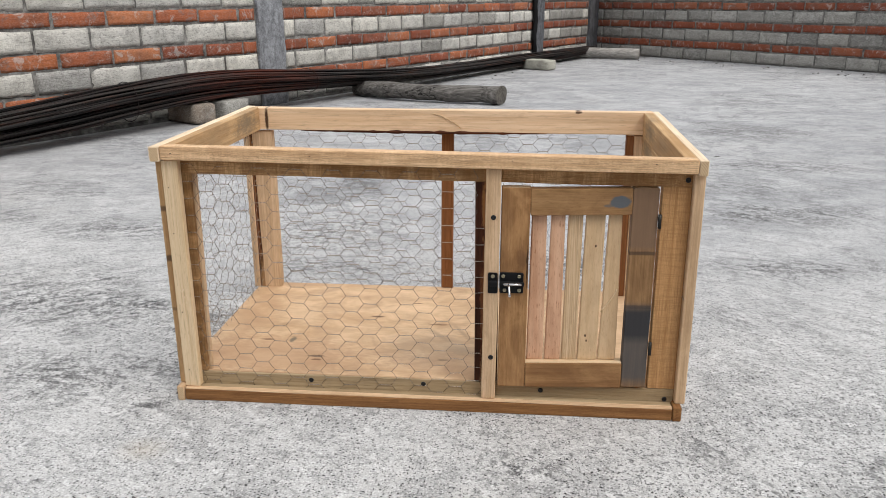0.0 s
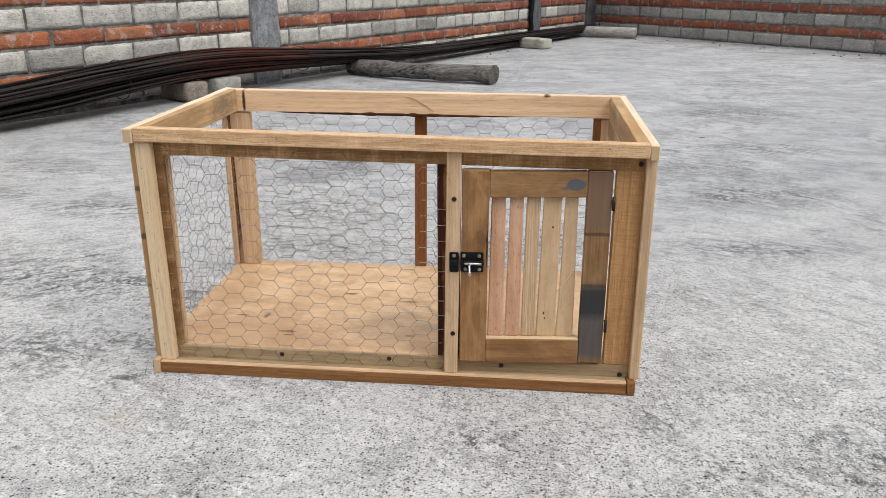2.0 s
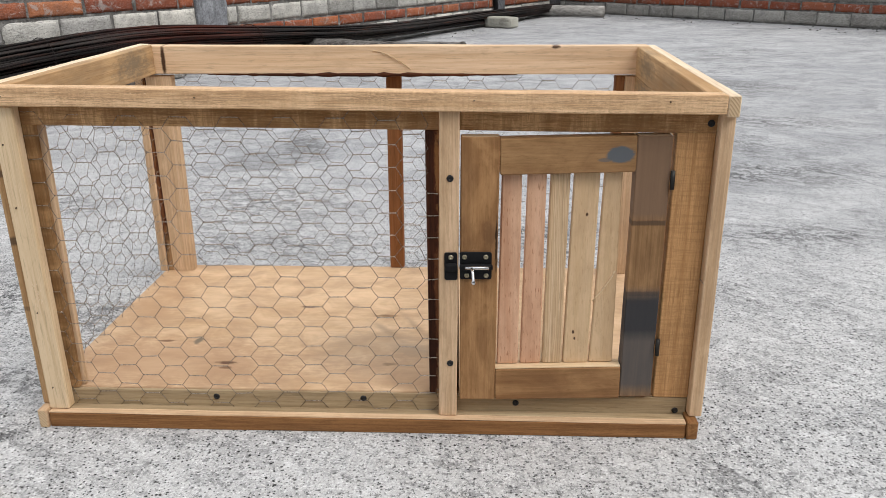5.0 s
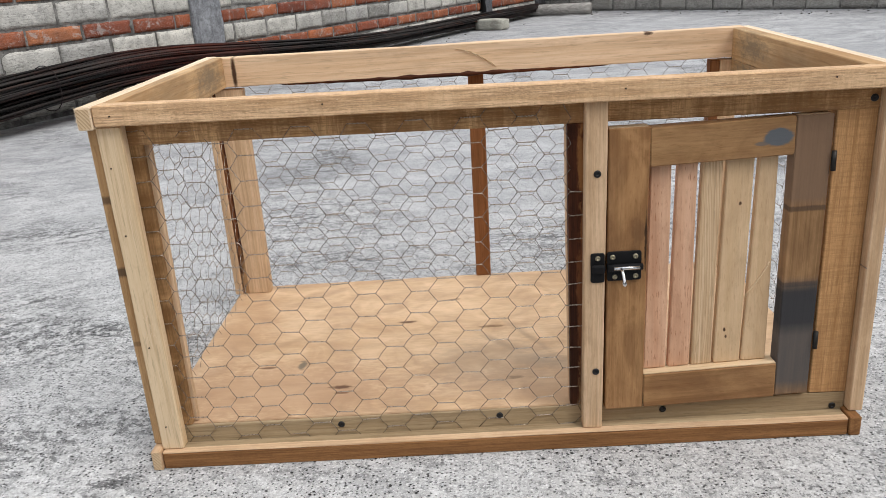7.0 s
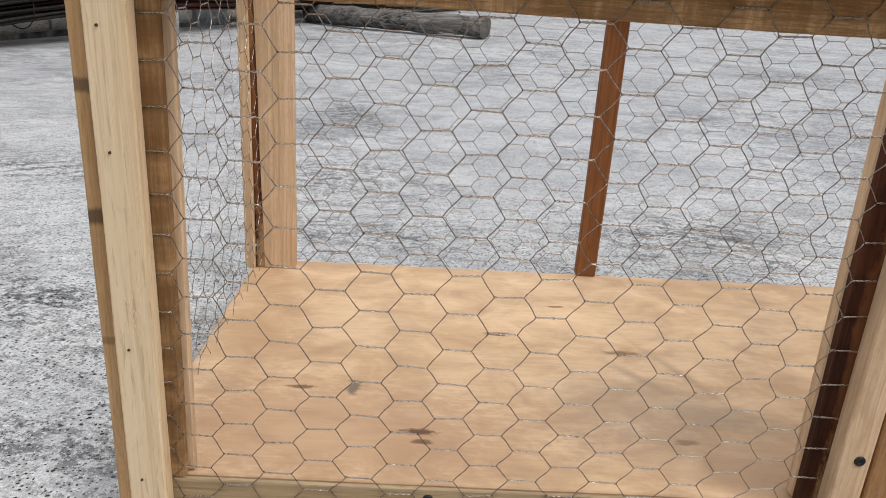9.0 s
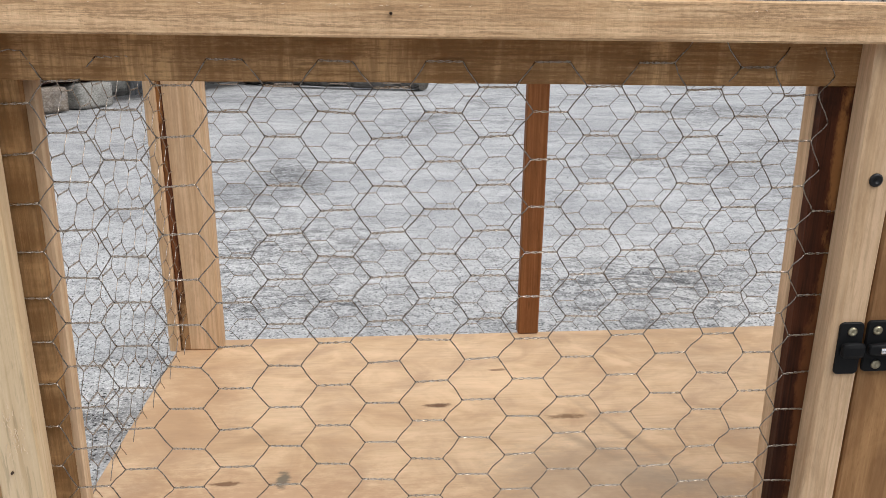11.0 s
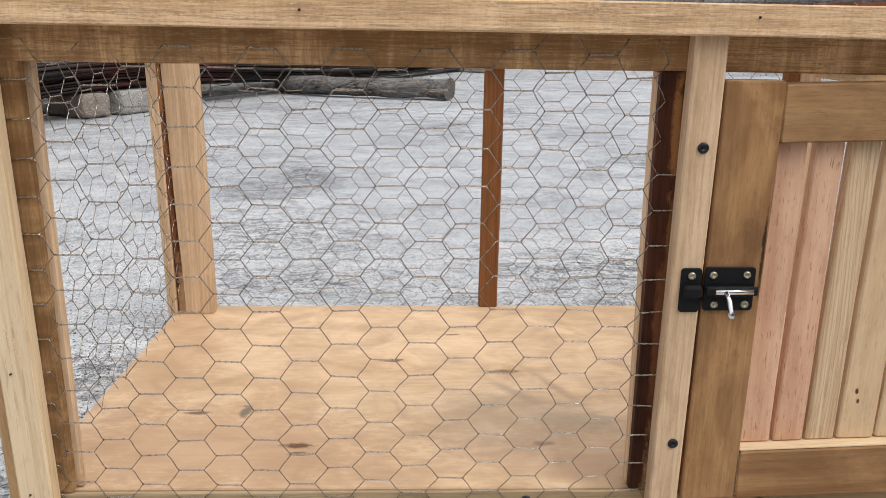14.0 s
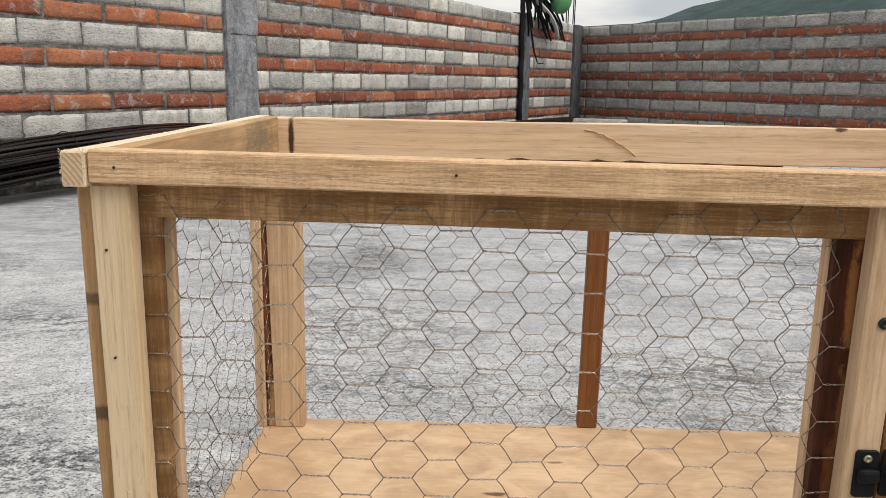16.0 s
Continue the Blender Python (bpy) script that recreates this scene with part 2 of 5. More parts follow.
def plain(name, colour, rough, metal=0.0, vary=0.2, scale=60.0, bump=0.1):
    m = Nodes(name, rough, metal)
    n = m.noise(m.place(), scale, 5.0)
    dark = tuple(c * (1 - vary) for c in colour)
    return m.done(m.mix(n, colour, dark), m.ramp(n, (0.3, max(rough - 0.1, 0.05)), (0.7, min(rough + 0.1, 1.0))), n, bump, 0.001)


PINE = wood("pale_pine", (0.69, 0.50, 0.34), (0.55, 0.375, 0.23), stain=0.15, rings=0.3, pitch=180.0, pores=0.18, saw=0.25, ticks=0.2, smudge=0.25)
PINE_WHITE = wood("whitish_pine", (0.72, 0.57, 0.395), (0.63, 0.465, 0.29), stain=0.06, ring=0.6, bold=0.5)
PINE_PALE = wood("palest_pine", (0.81, 0.68, 0.53), (0.73, 0.58, 0.42), stain=0.05, ring=0.6, bold=0.5)
PINE_TOP = wood("rough_sawn_pine", (0.80, 0.565, 0.365), (0.60, 0.38, 0.215), saw=1.0, cross=0.45, rings=0.2, pitch=420.0, pores=0.2, stain=0.25, stain_colour=(0.30, 0.17, 0.08), knots=0.6, smudge=0.3)
PINE_BACK = wood("planed_pine", (0.80, 0.61, 0.44), (0.70, 0.50, 0.33), rings=0.3, pitch=110.0, stain=0.06, ring=0.5, spots=(
    ((-0.387, 0, 0.0), (0.0045, 0.1, 0.036), (0.04, 0.015, 0.008), 0.95, 0.3), ((0.268, 0, 0.021), (0.008, 0.1, 0.0035), (0.05, 0.02, 0.012), 0.9)))
BROWN = wood("weathered_pine", (0.42, 0.25, 0.12), (0.26, 0.145, 0.062), saw=0.6, cross=0.5, blotch=0.7, stain=0.65, stain_colour=(0.12, 0.07, 0.036), grime=0.6, smudge=0.6, bars=0.75)
UPPER = wood("weathered_upper_rail_pine", (0.62, 0.395, 0.205), (0.38, 0.21, 0.093), saw=0.9, cross=1.0, blotch=0.8, stain=0.6, stain_colour=(0.13, 0.075, 0.038), grime=0.65, smudge=0.55, bars=0.65)
BROWN_GREY = wood("greyed_pine", (0.45, 0.35, 0.225), (0.34, 0.25, 0.15), saw=0.2, stain=0.3, stain_colour=(0.14, 0.10, 0.07))
SIDE = wood("stained_side_board", (0.60, 0.41, 0.23), (0.45, 0.285, 0.145), blotch=0.7, stain=0.75, stain_colour=(0.17, 0.125, 0.085), spots=(
    ((0.13, 0, 0), (0.08, 0.024, 0.1), (0.18, 0.14, 0.095), 0.75, 1.2, 0.8), ((-0.05, 0.006, 0), (0.07, 0.018, 0.1), (0.24, 0.17, 0.10), 0.4, 0.9, 0.9)))
BANDED = wood("banded_side_pine", (0.56, 0.37, 0.20), (0.40, 0.24, 0.115), saw=0.3, blotch=0.6, stain=0.4, stain_colour=(0.16, 0.10, 0.055), spots=(
    ((0.1175, 0, 0), (0.006, 0.4, 0.4), (0.09, 0.055, 0.035), 0.75, 0.5), ((0.0315, 0, 0), (0.007, 0.4, 0.4), (0.07, 0.045, 0.03), 0.8, 0.5), ((-0.06, 0, 0), (0.004, 0.4, 0.4), (0.10, 0.06, 0.035), 0.5, 0.5)))
RUST_WOOD = wood("reddish_hardwood", (0.27, 0.115, 0.045), (0.19, 0.075, 0.028), saw=0.3, stain=0.2)
ORANGE = wood("orange_rough_pine", (0.58, 0.335, 0.160), (0.45, 0.24, 0.103), cross=0.75, saw=0.45, stain=0.25, stain_colour=(0.20, 0.09, 0.03))
BASE = wood("brown_base_strip", (0.33, 0.165, 0.068), (0.20, 0.092, 0.036), saw=0.5, stain=0.35)
DOOR_WOOD = wood("door_cedar", bold=0.8, blotch=0.6, rings=0.2, pitch=90.0, pores=0.16, ticks=0.3, smudge=0.5, run=6.0, light=(0.44, 0.252, 0.120), dark=(0.275, 0.146, 0.066), stain=0.3, ring=0.6)
PINK = wood("pinkish_pine", (0.67, 0.425, 0.295), (0.56, 0.315, 0.20), stain=0.08, bold=0.4, pores=0.12, ticks=0.75, ring=0.5, smudge=0.25)
YELLOW = wood("yellow_pine", (0.69, 0.51, 0.335), (0.61, 0.43, 0.265), stain=0.06, bold=0.35, pores=0.12, ring=0.5, ticks=0.3, smudge=0.25)
STRIPED = wood("striped_pine", rings=0.6, pitch=300.0, light=(0.70, 0.54, 0.375), dark=(0.53, 0.365, 0.22), stain=0.05, ring=1.2)
YELLOW_KNOT = wood("knotty_yellow_pine", (0.69, 0.51, 0.335), (0.61, 0.43, 0.265), stain=0.06, bold=0.35, pores=0.12, ring=0.5, ticks=0.3, smudge=0.25, spots=(
    ((0.073, 0.006, 0), (0.0028, 0.0020, 0.1), (0.06, 0.025, 0.012), 0.95), ((-0.082, -0.006, 0), (0.0032, 0.0018, 0.1), (0.05, 0.02, 0.01), 0.95),
    ((-0.091, -0.004, 0), (0.0026, 0.0014, 0.1), (0.05, 0.02, 0.01), 0.9)))
DOOR_STILE = wood("door_cedar_with_knot", bold=0.8, blotch=0.6, rings=0.2, pitch=90.0, pores=0.16, ticks=0.3, smudge=0.5, run=6.0, light=(0.44, 0.252, 0.120), dark=(0.275, 0.146, 0.066), stain=0.3, ring=0.6, spots=(
    ((0.052, 0.012, 0), (0.022, 0.010, 0.1), (0.13, 0.065, 0.03), 0.5), ((0.045, 0.0205, 0), (0.045, 0.0018, 0.1), (0.02, 0.01, 0.006), 0.9)))


def end_grain():
    """Sawn ends: growth rings round an off-centre pith, fuzzy with fibres."""
    m = Nodes("sawn_end_grain", 0.85)
    v = m.vec("MULTIPLY", m.co.outputs["Object"], (0, 1, 1))
    d = m.vec("LENGTH", m.vec("SUBTRACT", v, (0, -0.050, -0.062)))
    d = m.math("ADD", d, m.math("MULTIPLY", m.noise(v, 60.0, 2.0, 0.5), 0.0012))
    ring = m.math("FRACT", m.math("MULTIPLY", d, 330.0))
    fuzz = m.noise(m.co.outputs["Object"], 420.0, 4.0, 0.75)
    col = m.ramp(ring, (0.0, (0.66, 0.50, 0.33)), (0.50, (0.58, 0.42, 0.26)), (0.84, (0.36, 0.235, 0.13)), (1.0, (0.64, 0.48, 0.31)))
    col = m.mix(m.math("MULTIPLY", m.ramp(fuzz, (0.36, 1.0), (0.50, 0.0)), 0.3), col, (0.36, 0.24, 0.13))
    return m.done(col, None, fuzz, 0.4, 0.001)


END_GRAIN = end_grain()
PLY_KNOTS = (
    ((-0.123, 0.039, 0), (0.016, 0.006, 0.1), (0.10, 0.045, 0.022), 0.9),
    ((0.004, 0.0087, 0), (0.022, 0.006, 0.1), (0.15, 0.075, 0.035), 0.8),
    ((-0.203, -0.1543, 0), (0.018, 0.006, 0.1), (0.10, 0.045, 0.025), 0.9),
    ((-0.200, -0.1693, 0), (0.010, 0.005, 0.1), (0.13, 0.06, 0.03), 0.8),
    ((-0.267, -0.0863, 0), (0.007, 0.014, 0.1), (0.14, 0.12, 0.09), 0.85),
    ((-0.315, -0.0893, 0), (0.016, 0.004, 0.1), (0.13, 0.06, 0.03), 0.8),
    ((-0.05, 0.1187, 0), (0.012, 0.004, 0.1), (0.13, 0.06, 0.03), 0.7),
    ((0.03, -0.1513, 0), (0.012, 0.006, 0.1), (0.16, 0.10, 0.06), 0.6),)
PLY_DIRT = (
    ((0.0, -0.1013, 0), (0.10, 0.08, 0.1), (0.36, 0.27, 0.19), 0.4),
    ((-0.29, -0.155, 0), (0.22, 0.10, 0.1), (0.40, 0.235, 0.135), 0.55),
    ((0.06, -0.17, 0), (0.16, 0.07, 0.1), (0.40, 0.25, 0.155), 0.38),
    ((-0.38, 0.03, 0), (0.06, 0.16, 0.1), (0.42, 0.255, 0.145), 0.45),)
PLY_SMEARS = (
    ((0.055, -0.0263, 0), -62, (0.10, 0.008, 0.1), (0.24, 0.175, 0.12), 0.4), ((0.010, -0.0413, 0), -50, (0.06, 0.010, 0.1), (0.26, 0.19, 0.13), 0.5),
    ((0.08, -0.1113, 0), -20, (0.07, 0.028, 0.1), (0.30, 0.24, 0.18), 0.5), ((-0.30, -0.0113, 0), 35, (0.06, 0.012, 0.1), (0.36, 0.23, 0.13), 0.45))
PLY = wood("plywood_floor", (0.632, 0.452, 0.298), (0.556, 0.384, 0.242), bold=0.08, blotch=0.6, stain=0.25, stain_colour=(0.38, 0.24, 0.14), ring=0.2, run=9.0, rough=0.6, grime=0.12, pores=0.12, smudge=0.55, spots=PLY_DIRT + PLY_KNOTS, smears=PLY_SMEARS)
STILE_STAINED = wood("dark_stained_stile", (0.345, 0.205, 0.105), (0.225, 0.128, 0.062), stain=0.3, smudge=0.4, pores=0.2, spots=(
    ((-0.095, 0, 0), (0.080, 0.4, 0.4), (0.080, 0.082, 0.086), 0.85, 0.06, 0.3), ((-0.055, 0, 0), (0.036, 0.4, 0.4), (0.036, 0.037, 0.041), 0.9, 0.06, 0.45), ((-0.026, 0, 0), (0.004, 0.4, 0.4), (0.036, 0.037, 0.041), 0.5, 0.3), ((0.13, 0, 0), (0.066, 0.4, 0.4), (0.185, 0.118, 0.080), 0.8, 0.10, 0.2),
    ((0.065, 0, 0), (0.004, 0.4, 0.4), (0.06, 0.04, 0.03), 0.7, 0.3)))
RAIL_PAINTED = wood("door_rail_with_paint_smear", (0.41, 0.245, 0.12), (0.285, 0.16, 0.075), stain=0.2, ring=0.5, bold=0.7, blotch=0.5, pores=0.16, ticks=0.3, smudge=0.5, run=6.0, spots=(
    ((0.060, 0, 0.000), (0.0175, 0.1, 0.0110), (0.105, 0.122, 0.140), 0.95, 0.25, 0.2), ((0.042, 0, -0.0060), (0.010, 0.1, 0.0026), (0.12, 0.122, 0.125), 0.7, 0.4, 0.3)))
BARK_EDGE = wood("waney_bark_edge", (0.10, 0.030, 0.012), (0.026, 0.009, 0.005), blotch=0.9, stain=0.35, stain_colour=(0.16, 0.055, 0.018), rough=0.6, grime=0.7, spots=(
    ((-0.19, 0.005, 0), (0.11, 0.016, 0.1), (0.36, 0.21, 0.10), 0.9), ((0.13, -0.0045, 0), (0.055, 0.0045, 0.1), (0.34, 0.15, 0.05), 0.8), ((0.055, -0.003, 0), (0.035, 0.003, 0.1), (0.28, 0.12, 0.04), 0.6),
    ((-0.035, -0.005, 0), (0.10, 0.006, 0.1), (0.20, 0.075, 0.028), 0.7)))
WIRE = plain("galvanised_wire", (0.42, 0.37, 0.325), 0.24, 1.0, 0.65, 230.0)
WIRE_TWIST = plain("bright_galvanised_twist", (0.64, 0.55, 0.46), 0.28, 1.0, 0.7, 700.0)
BLACK = plain("black_enamel", (0.009, 0.009, 0.010), 0.56, 0.0, 0.2)
CHROME = plain("chromed_steel", (0.75, 0.75, 0.76), 0.15, 1.0, 0.1)
BRASS = plain("yellow_zinc_screw", (0.46, 0.41, 0.29), 0.35, 0.9, 0.3)
SCREW = plain("black_screw", (0.012, 0.012, 0.014), 0.4, 0.3, 0.3)
NAIL = plain("rusty_nail", (0.06, 0.035, 0.02), 0.6, 0.4, 0.3)
HINGE = plain("dark_hinge_steel", (0.035, 0.033, 0.03), 0.5, 0.6, 0.3)


def concrete_floor():
    """Steel-trowelled concrete: pale laitance, arcs of dark trowel scratches, granular worn patches and round pinholes."""
    m = Nodes("trowelled_concrete_floor", 0.85)
    v = m.co.outputs["Object"]

    def arcs(centre, along, across, detail=6.0):
        """Noise drawn out along circles round a point, as a trowel sweeps."""
        d = m.vec("SUBTRACT", v, centre)
        sep, com = m.t.nodes.new("ShaderNodeSeparateXYZ"), m.t.nodes.new("ShaderNodeCombineXYZ")
        m.link(d, sep.inputs[0])
        m.link(m.math("MULTIPLY", m.vec("LENGTH", d), across), com.inputs[0])
        m.link(m.math("MULTIPLY", m.math("ARCTAN2", sep.outputs[0], sep.outputs[1]), along), com.inputs[1])
        return m.noise(com.outputs[0], 1.0, detail, 0.66, 0.5)

    big = m.noise(v, 0.55, 5.0, 0.6)
    side = m.ramp(m.noise(v, 0.8, 3.0), (0.46, 0.0), (0.54, 1.0))
    left, right = (-0.9, -1.3, 0), (-0.1, -0.8, 0)
    sweeps = m.mix(side, arcs(left, 22.0, 24.0), arcs(right, 18.0, 26.0))
    lines = m.mix(side, arcs(left, 20.0, 52.0, 5.0), arcs(right, 17.0, 50.0, 5.0))
    blot, cloud = m.noise(v, 6.5, 8.0, 0.74), m.noise(v, 30.0, 6.0, 0.7)
    fine, grit = m.noise(v, 100.0, 5.0, 0.76), m.noise(v, 270.0, 4.0, 0.75)
    patch = m.noise(v, 1.7, 6.0, 0.64, 0.6)
    scuffs_and_shade = m.ramp(patch, (0.53, 0.0), (0.68, 1.0))
    # the spot at (-0.54, 0.34) paints shade and wear beside the hutch
    for centre, radii, power in (((1.36, 2.95, 0), (0.42, 0.32, 1), 1.0), ((1.24, 2.10, 0), (0.40, 0.20, 1), 1.0), ((1.06, 1.34, 0), (0.36, 0.18, 1), 1.0),
                                 ((0.86, 0.80, 0), (0.32, 0.12, 1), 1.0), ((-1.06, 1.02, 0), (0.34, 0.15, 1), 1.0), ((-0.82, 0.42, 0), (0.36, 0.08, 1), 1.0),
                                 ((-0.72, 0.08, 0), (0.22, 0.12, 1), 0.9), ((-0.48, -0.03, 0), (0.07, 0.05, 1), 0.9), ((0.17, -0.16, 0), (0.10, 0.05, 1), 0.7),
                                 ((-0.42, 1.05, 0), (0.28, 0.26, 1), 0.9), ((-0.30, 0.72, 0), (0.24, 0.10, 1), 1.0), ((0.27, 0.80, 0), (0.26, 0.16, 1), 1.0), ((-1.62, 1.5, 0), (0.4, 0.2, 1), 0.7), ((-0.54, 0.34, 0), (0.12, 0.09, 1), 1.0), ((-1.0, -0.12, 0), (0.3, 0.1, 1), 0.8)):
        scuffs_and_shade = m.math("ADD", scuffs_and_shade, m.math("MULTIPLY", m.spot(centre, radii, soft=0.8), power), True)
    # the far part of the slab was floated smoother: soft clouds, little grit
    smooth = m.spot((0.5, 4.9, 0), (4.6, 4.7, 1), soft=0.22)
    open_grain = m.math("SUBTRACT", 1.0, m.math("MULTIPLY", smooth, 0.38))
    col = m.ramp(big, (0.3, (0.50, 0.498, 0.498)), (0.7, (0.58, 0.577, 0.573)))
    col = m.mix(m.math("MULTIPLY", m.ramp(m.noise(v, 1.3, 4.0), (0.56, 0.0), (0.74, 1.0)), 0.3), col, (0.52, 0.48, 0.42))
    col = m.mix(m.math("MULTIPLY", m.ramp(blot, (0.50, 0.0), (0.60, 1.0)), 0.5), col, (0.32, 0.32, 0.322))
    col = m.mix(m.math("MULTIPLY", m.math("MULTIPLY", m.ramp(cloud, (0.38, 1.0), (0.46, 0.0)), 0.7), open_grain), col, (0.69, 0.688, 0.685))
    for centre, radii, power in (((1.9, 2.6, 0.2), (1.7, 1.9, 1), 0.42), ((-0.1, 2.2, 0.2), (0.9, 0.9, 1), 0.25), ((0.4, 5.4, 0.2), (1.6, 1.6, 1), 0.25)):
        col = m.mix(m.math("MULTIPLY", m.math("MULTIPLY", m.spot(centre, radii, soft=0.9), power), m.ramp(blot, (0.36, 0.4), (0.56, 1.0))), col, (0.28, 0.28, 0.285))
    soft = m.noise(m.vec("MULTIPLY", v, (0.8, 1.3, 1)), 3.2, 6.0, 0.62, 0.7)
    col = m.mix(m.math("MULTIPLY", smooth, 0.45), col, (0.43, 0.435, 0.455))
    col = m.mix(m.math("MULTIPLY", m.ramp(soft, (0.42, 0.0), (0.60, 0.62)), smooth), col, (0.28, 0.286, 0.30))
    smut = m.math("MULTIPLY", m.ramp(m.noise(v, 17.0, 7.0, 0.72, 0.4), (0.49, 0.0), (0.58, 0.75)), m.ramp(m.noise(v, 1.9, 4.0, 0.6), (0.40, 0.25), (0.60, 1.0)))
    col = m.mix(m.math("MULTIPLY", smut, smooth), col, (0.21, 0.213, 0.222))
    # worn, granular patches, and the shaded spot left of the hutch
    fleck = m.noise(m.vec("ADD", v, (5.1, 2.7, 0)), 78.0, 6.0, 0.76)
    rubbed = m.math("MULTIPLY", m.ramp(sweeps, (0.50, 0.0), (0.58, 1.0)), m.ramp(fleck, (0.46, 0.0), (0.54, 0.5)))
    col = m.mix(m.math("MULTIPLY", rubbed, open_grain), col, (0.20, 0.20, 0.202))
    worn = m.math("MULTIPLY", scuffs_and_shade, m.ramp(sweeps, (0.41, 0.0), (0.50, 1.0)))
    col = m.mix(m.math("MULTIPLY", worn, m.ramp(fleck, (0.47, 0.0), (0.53, 1.0))), col, (0.14, 0.14, 0.142))
    # dark trowel scratches, broken up by the grit
    cut = m.math("MULTIPLY", m.ramp(lines, (0.535, 0.0), (0.57, 1.0)), m.ramp(fleck, (0.42, 0.0), (0.48, 1.0)))
    cut = m.math("MULTIPLY", cut, m.math("ADD", m.math("MULTIPLY", scuffs_and_shade, 0.8), 0.26))
    cut = m.math("MULTIPLY", cut, m.math("ADD", m.math("MULTIPLY", open_grain, 0.5), 0.5))
    col = m.mix(m.math("MULTIPLY", cut, 0.9), col, (0.075, 0.075, 0.077))
    coarse = m.ramp(m.noise(v, 2.6, 5.0, 0.65), (0.38, 0.42), (0.58, 0.92))
    col = m.mix(m.math("MULTIPLY", m.math("MULTIPLY", m.ramp(fine, (0.54, 0.0), (0.58, 1.0)), coarse), open_grain), col, (0.16, 0.16, 0.16))
    col = m.mix(m.math("MULTIPLY", m.math("MULTIPLY", m.ramp(grit, (0.38, 1.0), (0.45, 0.0)), 0.62), open_grain), col, (0.20, 0.199, 0.198))
    col = m.mix(m.math("MULTIPLY", m.math("MULTIPLY", m.ramp(grit, (0.54, 0.0), (0.62, 1.0)), 0.6), open_grain), col, (0.87, 0.868, 0.865))
    # pinholes left by air bubbles, and a few larger blowholes
    where = m.ramp(m.math("ADD", m.noise(v, 7.0, 5.0, 0.65), m.math("MULTIPLY", scuffs_and_shade, 0.05)), (0.32, 0.45), (0.52, 1.0))
    pits = m.math("MAXIMUM", m.dots(m.turned(v, 20, (0.8, 1.0, 1.0)), 104.0, 0.21, 0.7, True), m.dots(m.vec("ADD", v, (3.3, 1.1, 0)), 185.0, 0.28, 0.75, True))
    pits = m.math("MAXIMUM", m.math("MULTIPLY", m.math("MULTIPLY", pits, where), open_grain), m.math("MAXIMUM", m.dots(v, 26.0, 0.09, 0.3, True), m.math("MULTIPLY", m.dots(m.turned(v, -35, (0.7, 1.0, 1.0)), 58.0, 0.14, 0.35, True), m.math("MULTIPLY", where, open_grain))))
    col = m.mix(pits, col, (0.026, 0.025, 0.024))
    # a yellow stain beside the log and an ochre one before the hutch
    col = m.mix(m.math("MULTIPLY", m.spot((-0.50, 4.95, 0.2), (0.20, 0.28, 1), soft=0.9), 0.75), col, (0.36, 0.27, 0.05))
    col = m.mix(m.math("MULTIPLY", m.spot((-0.42, -0.16, 0.2), (0.05, 0.04, 1), soft=0.95), 0.25), col, (0.46, 0.37, 0.25))
    height = m.math("ADD", m.math("SUBTRACT", m.math("ADD", fine, m.math("MULTIPLY", cloud, 0.8)), pits), m.math("MULTIPLY", grit, 0.35))
    height = m.math("SUBTRACT", height, m.math("MULTIPLY", cut, 0.6))
    return m.done(col, m.ramp(fine, (0.3, 0.92), (0.7, 0.78)), height, 0.7, 0.003)


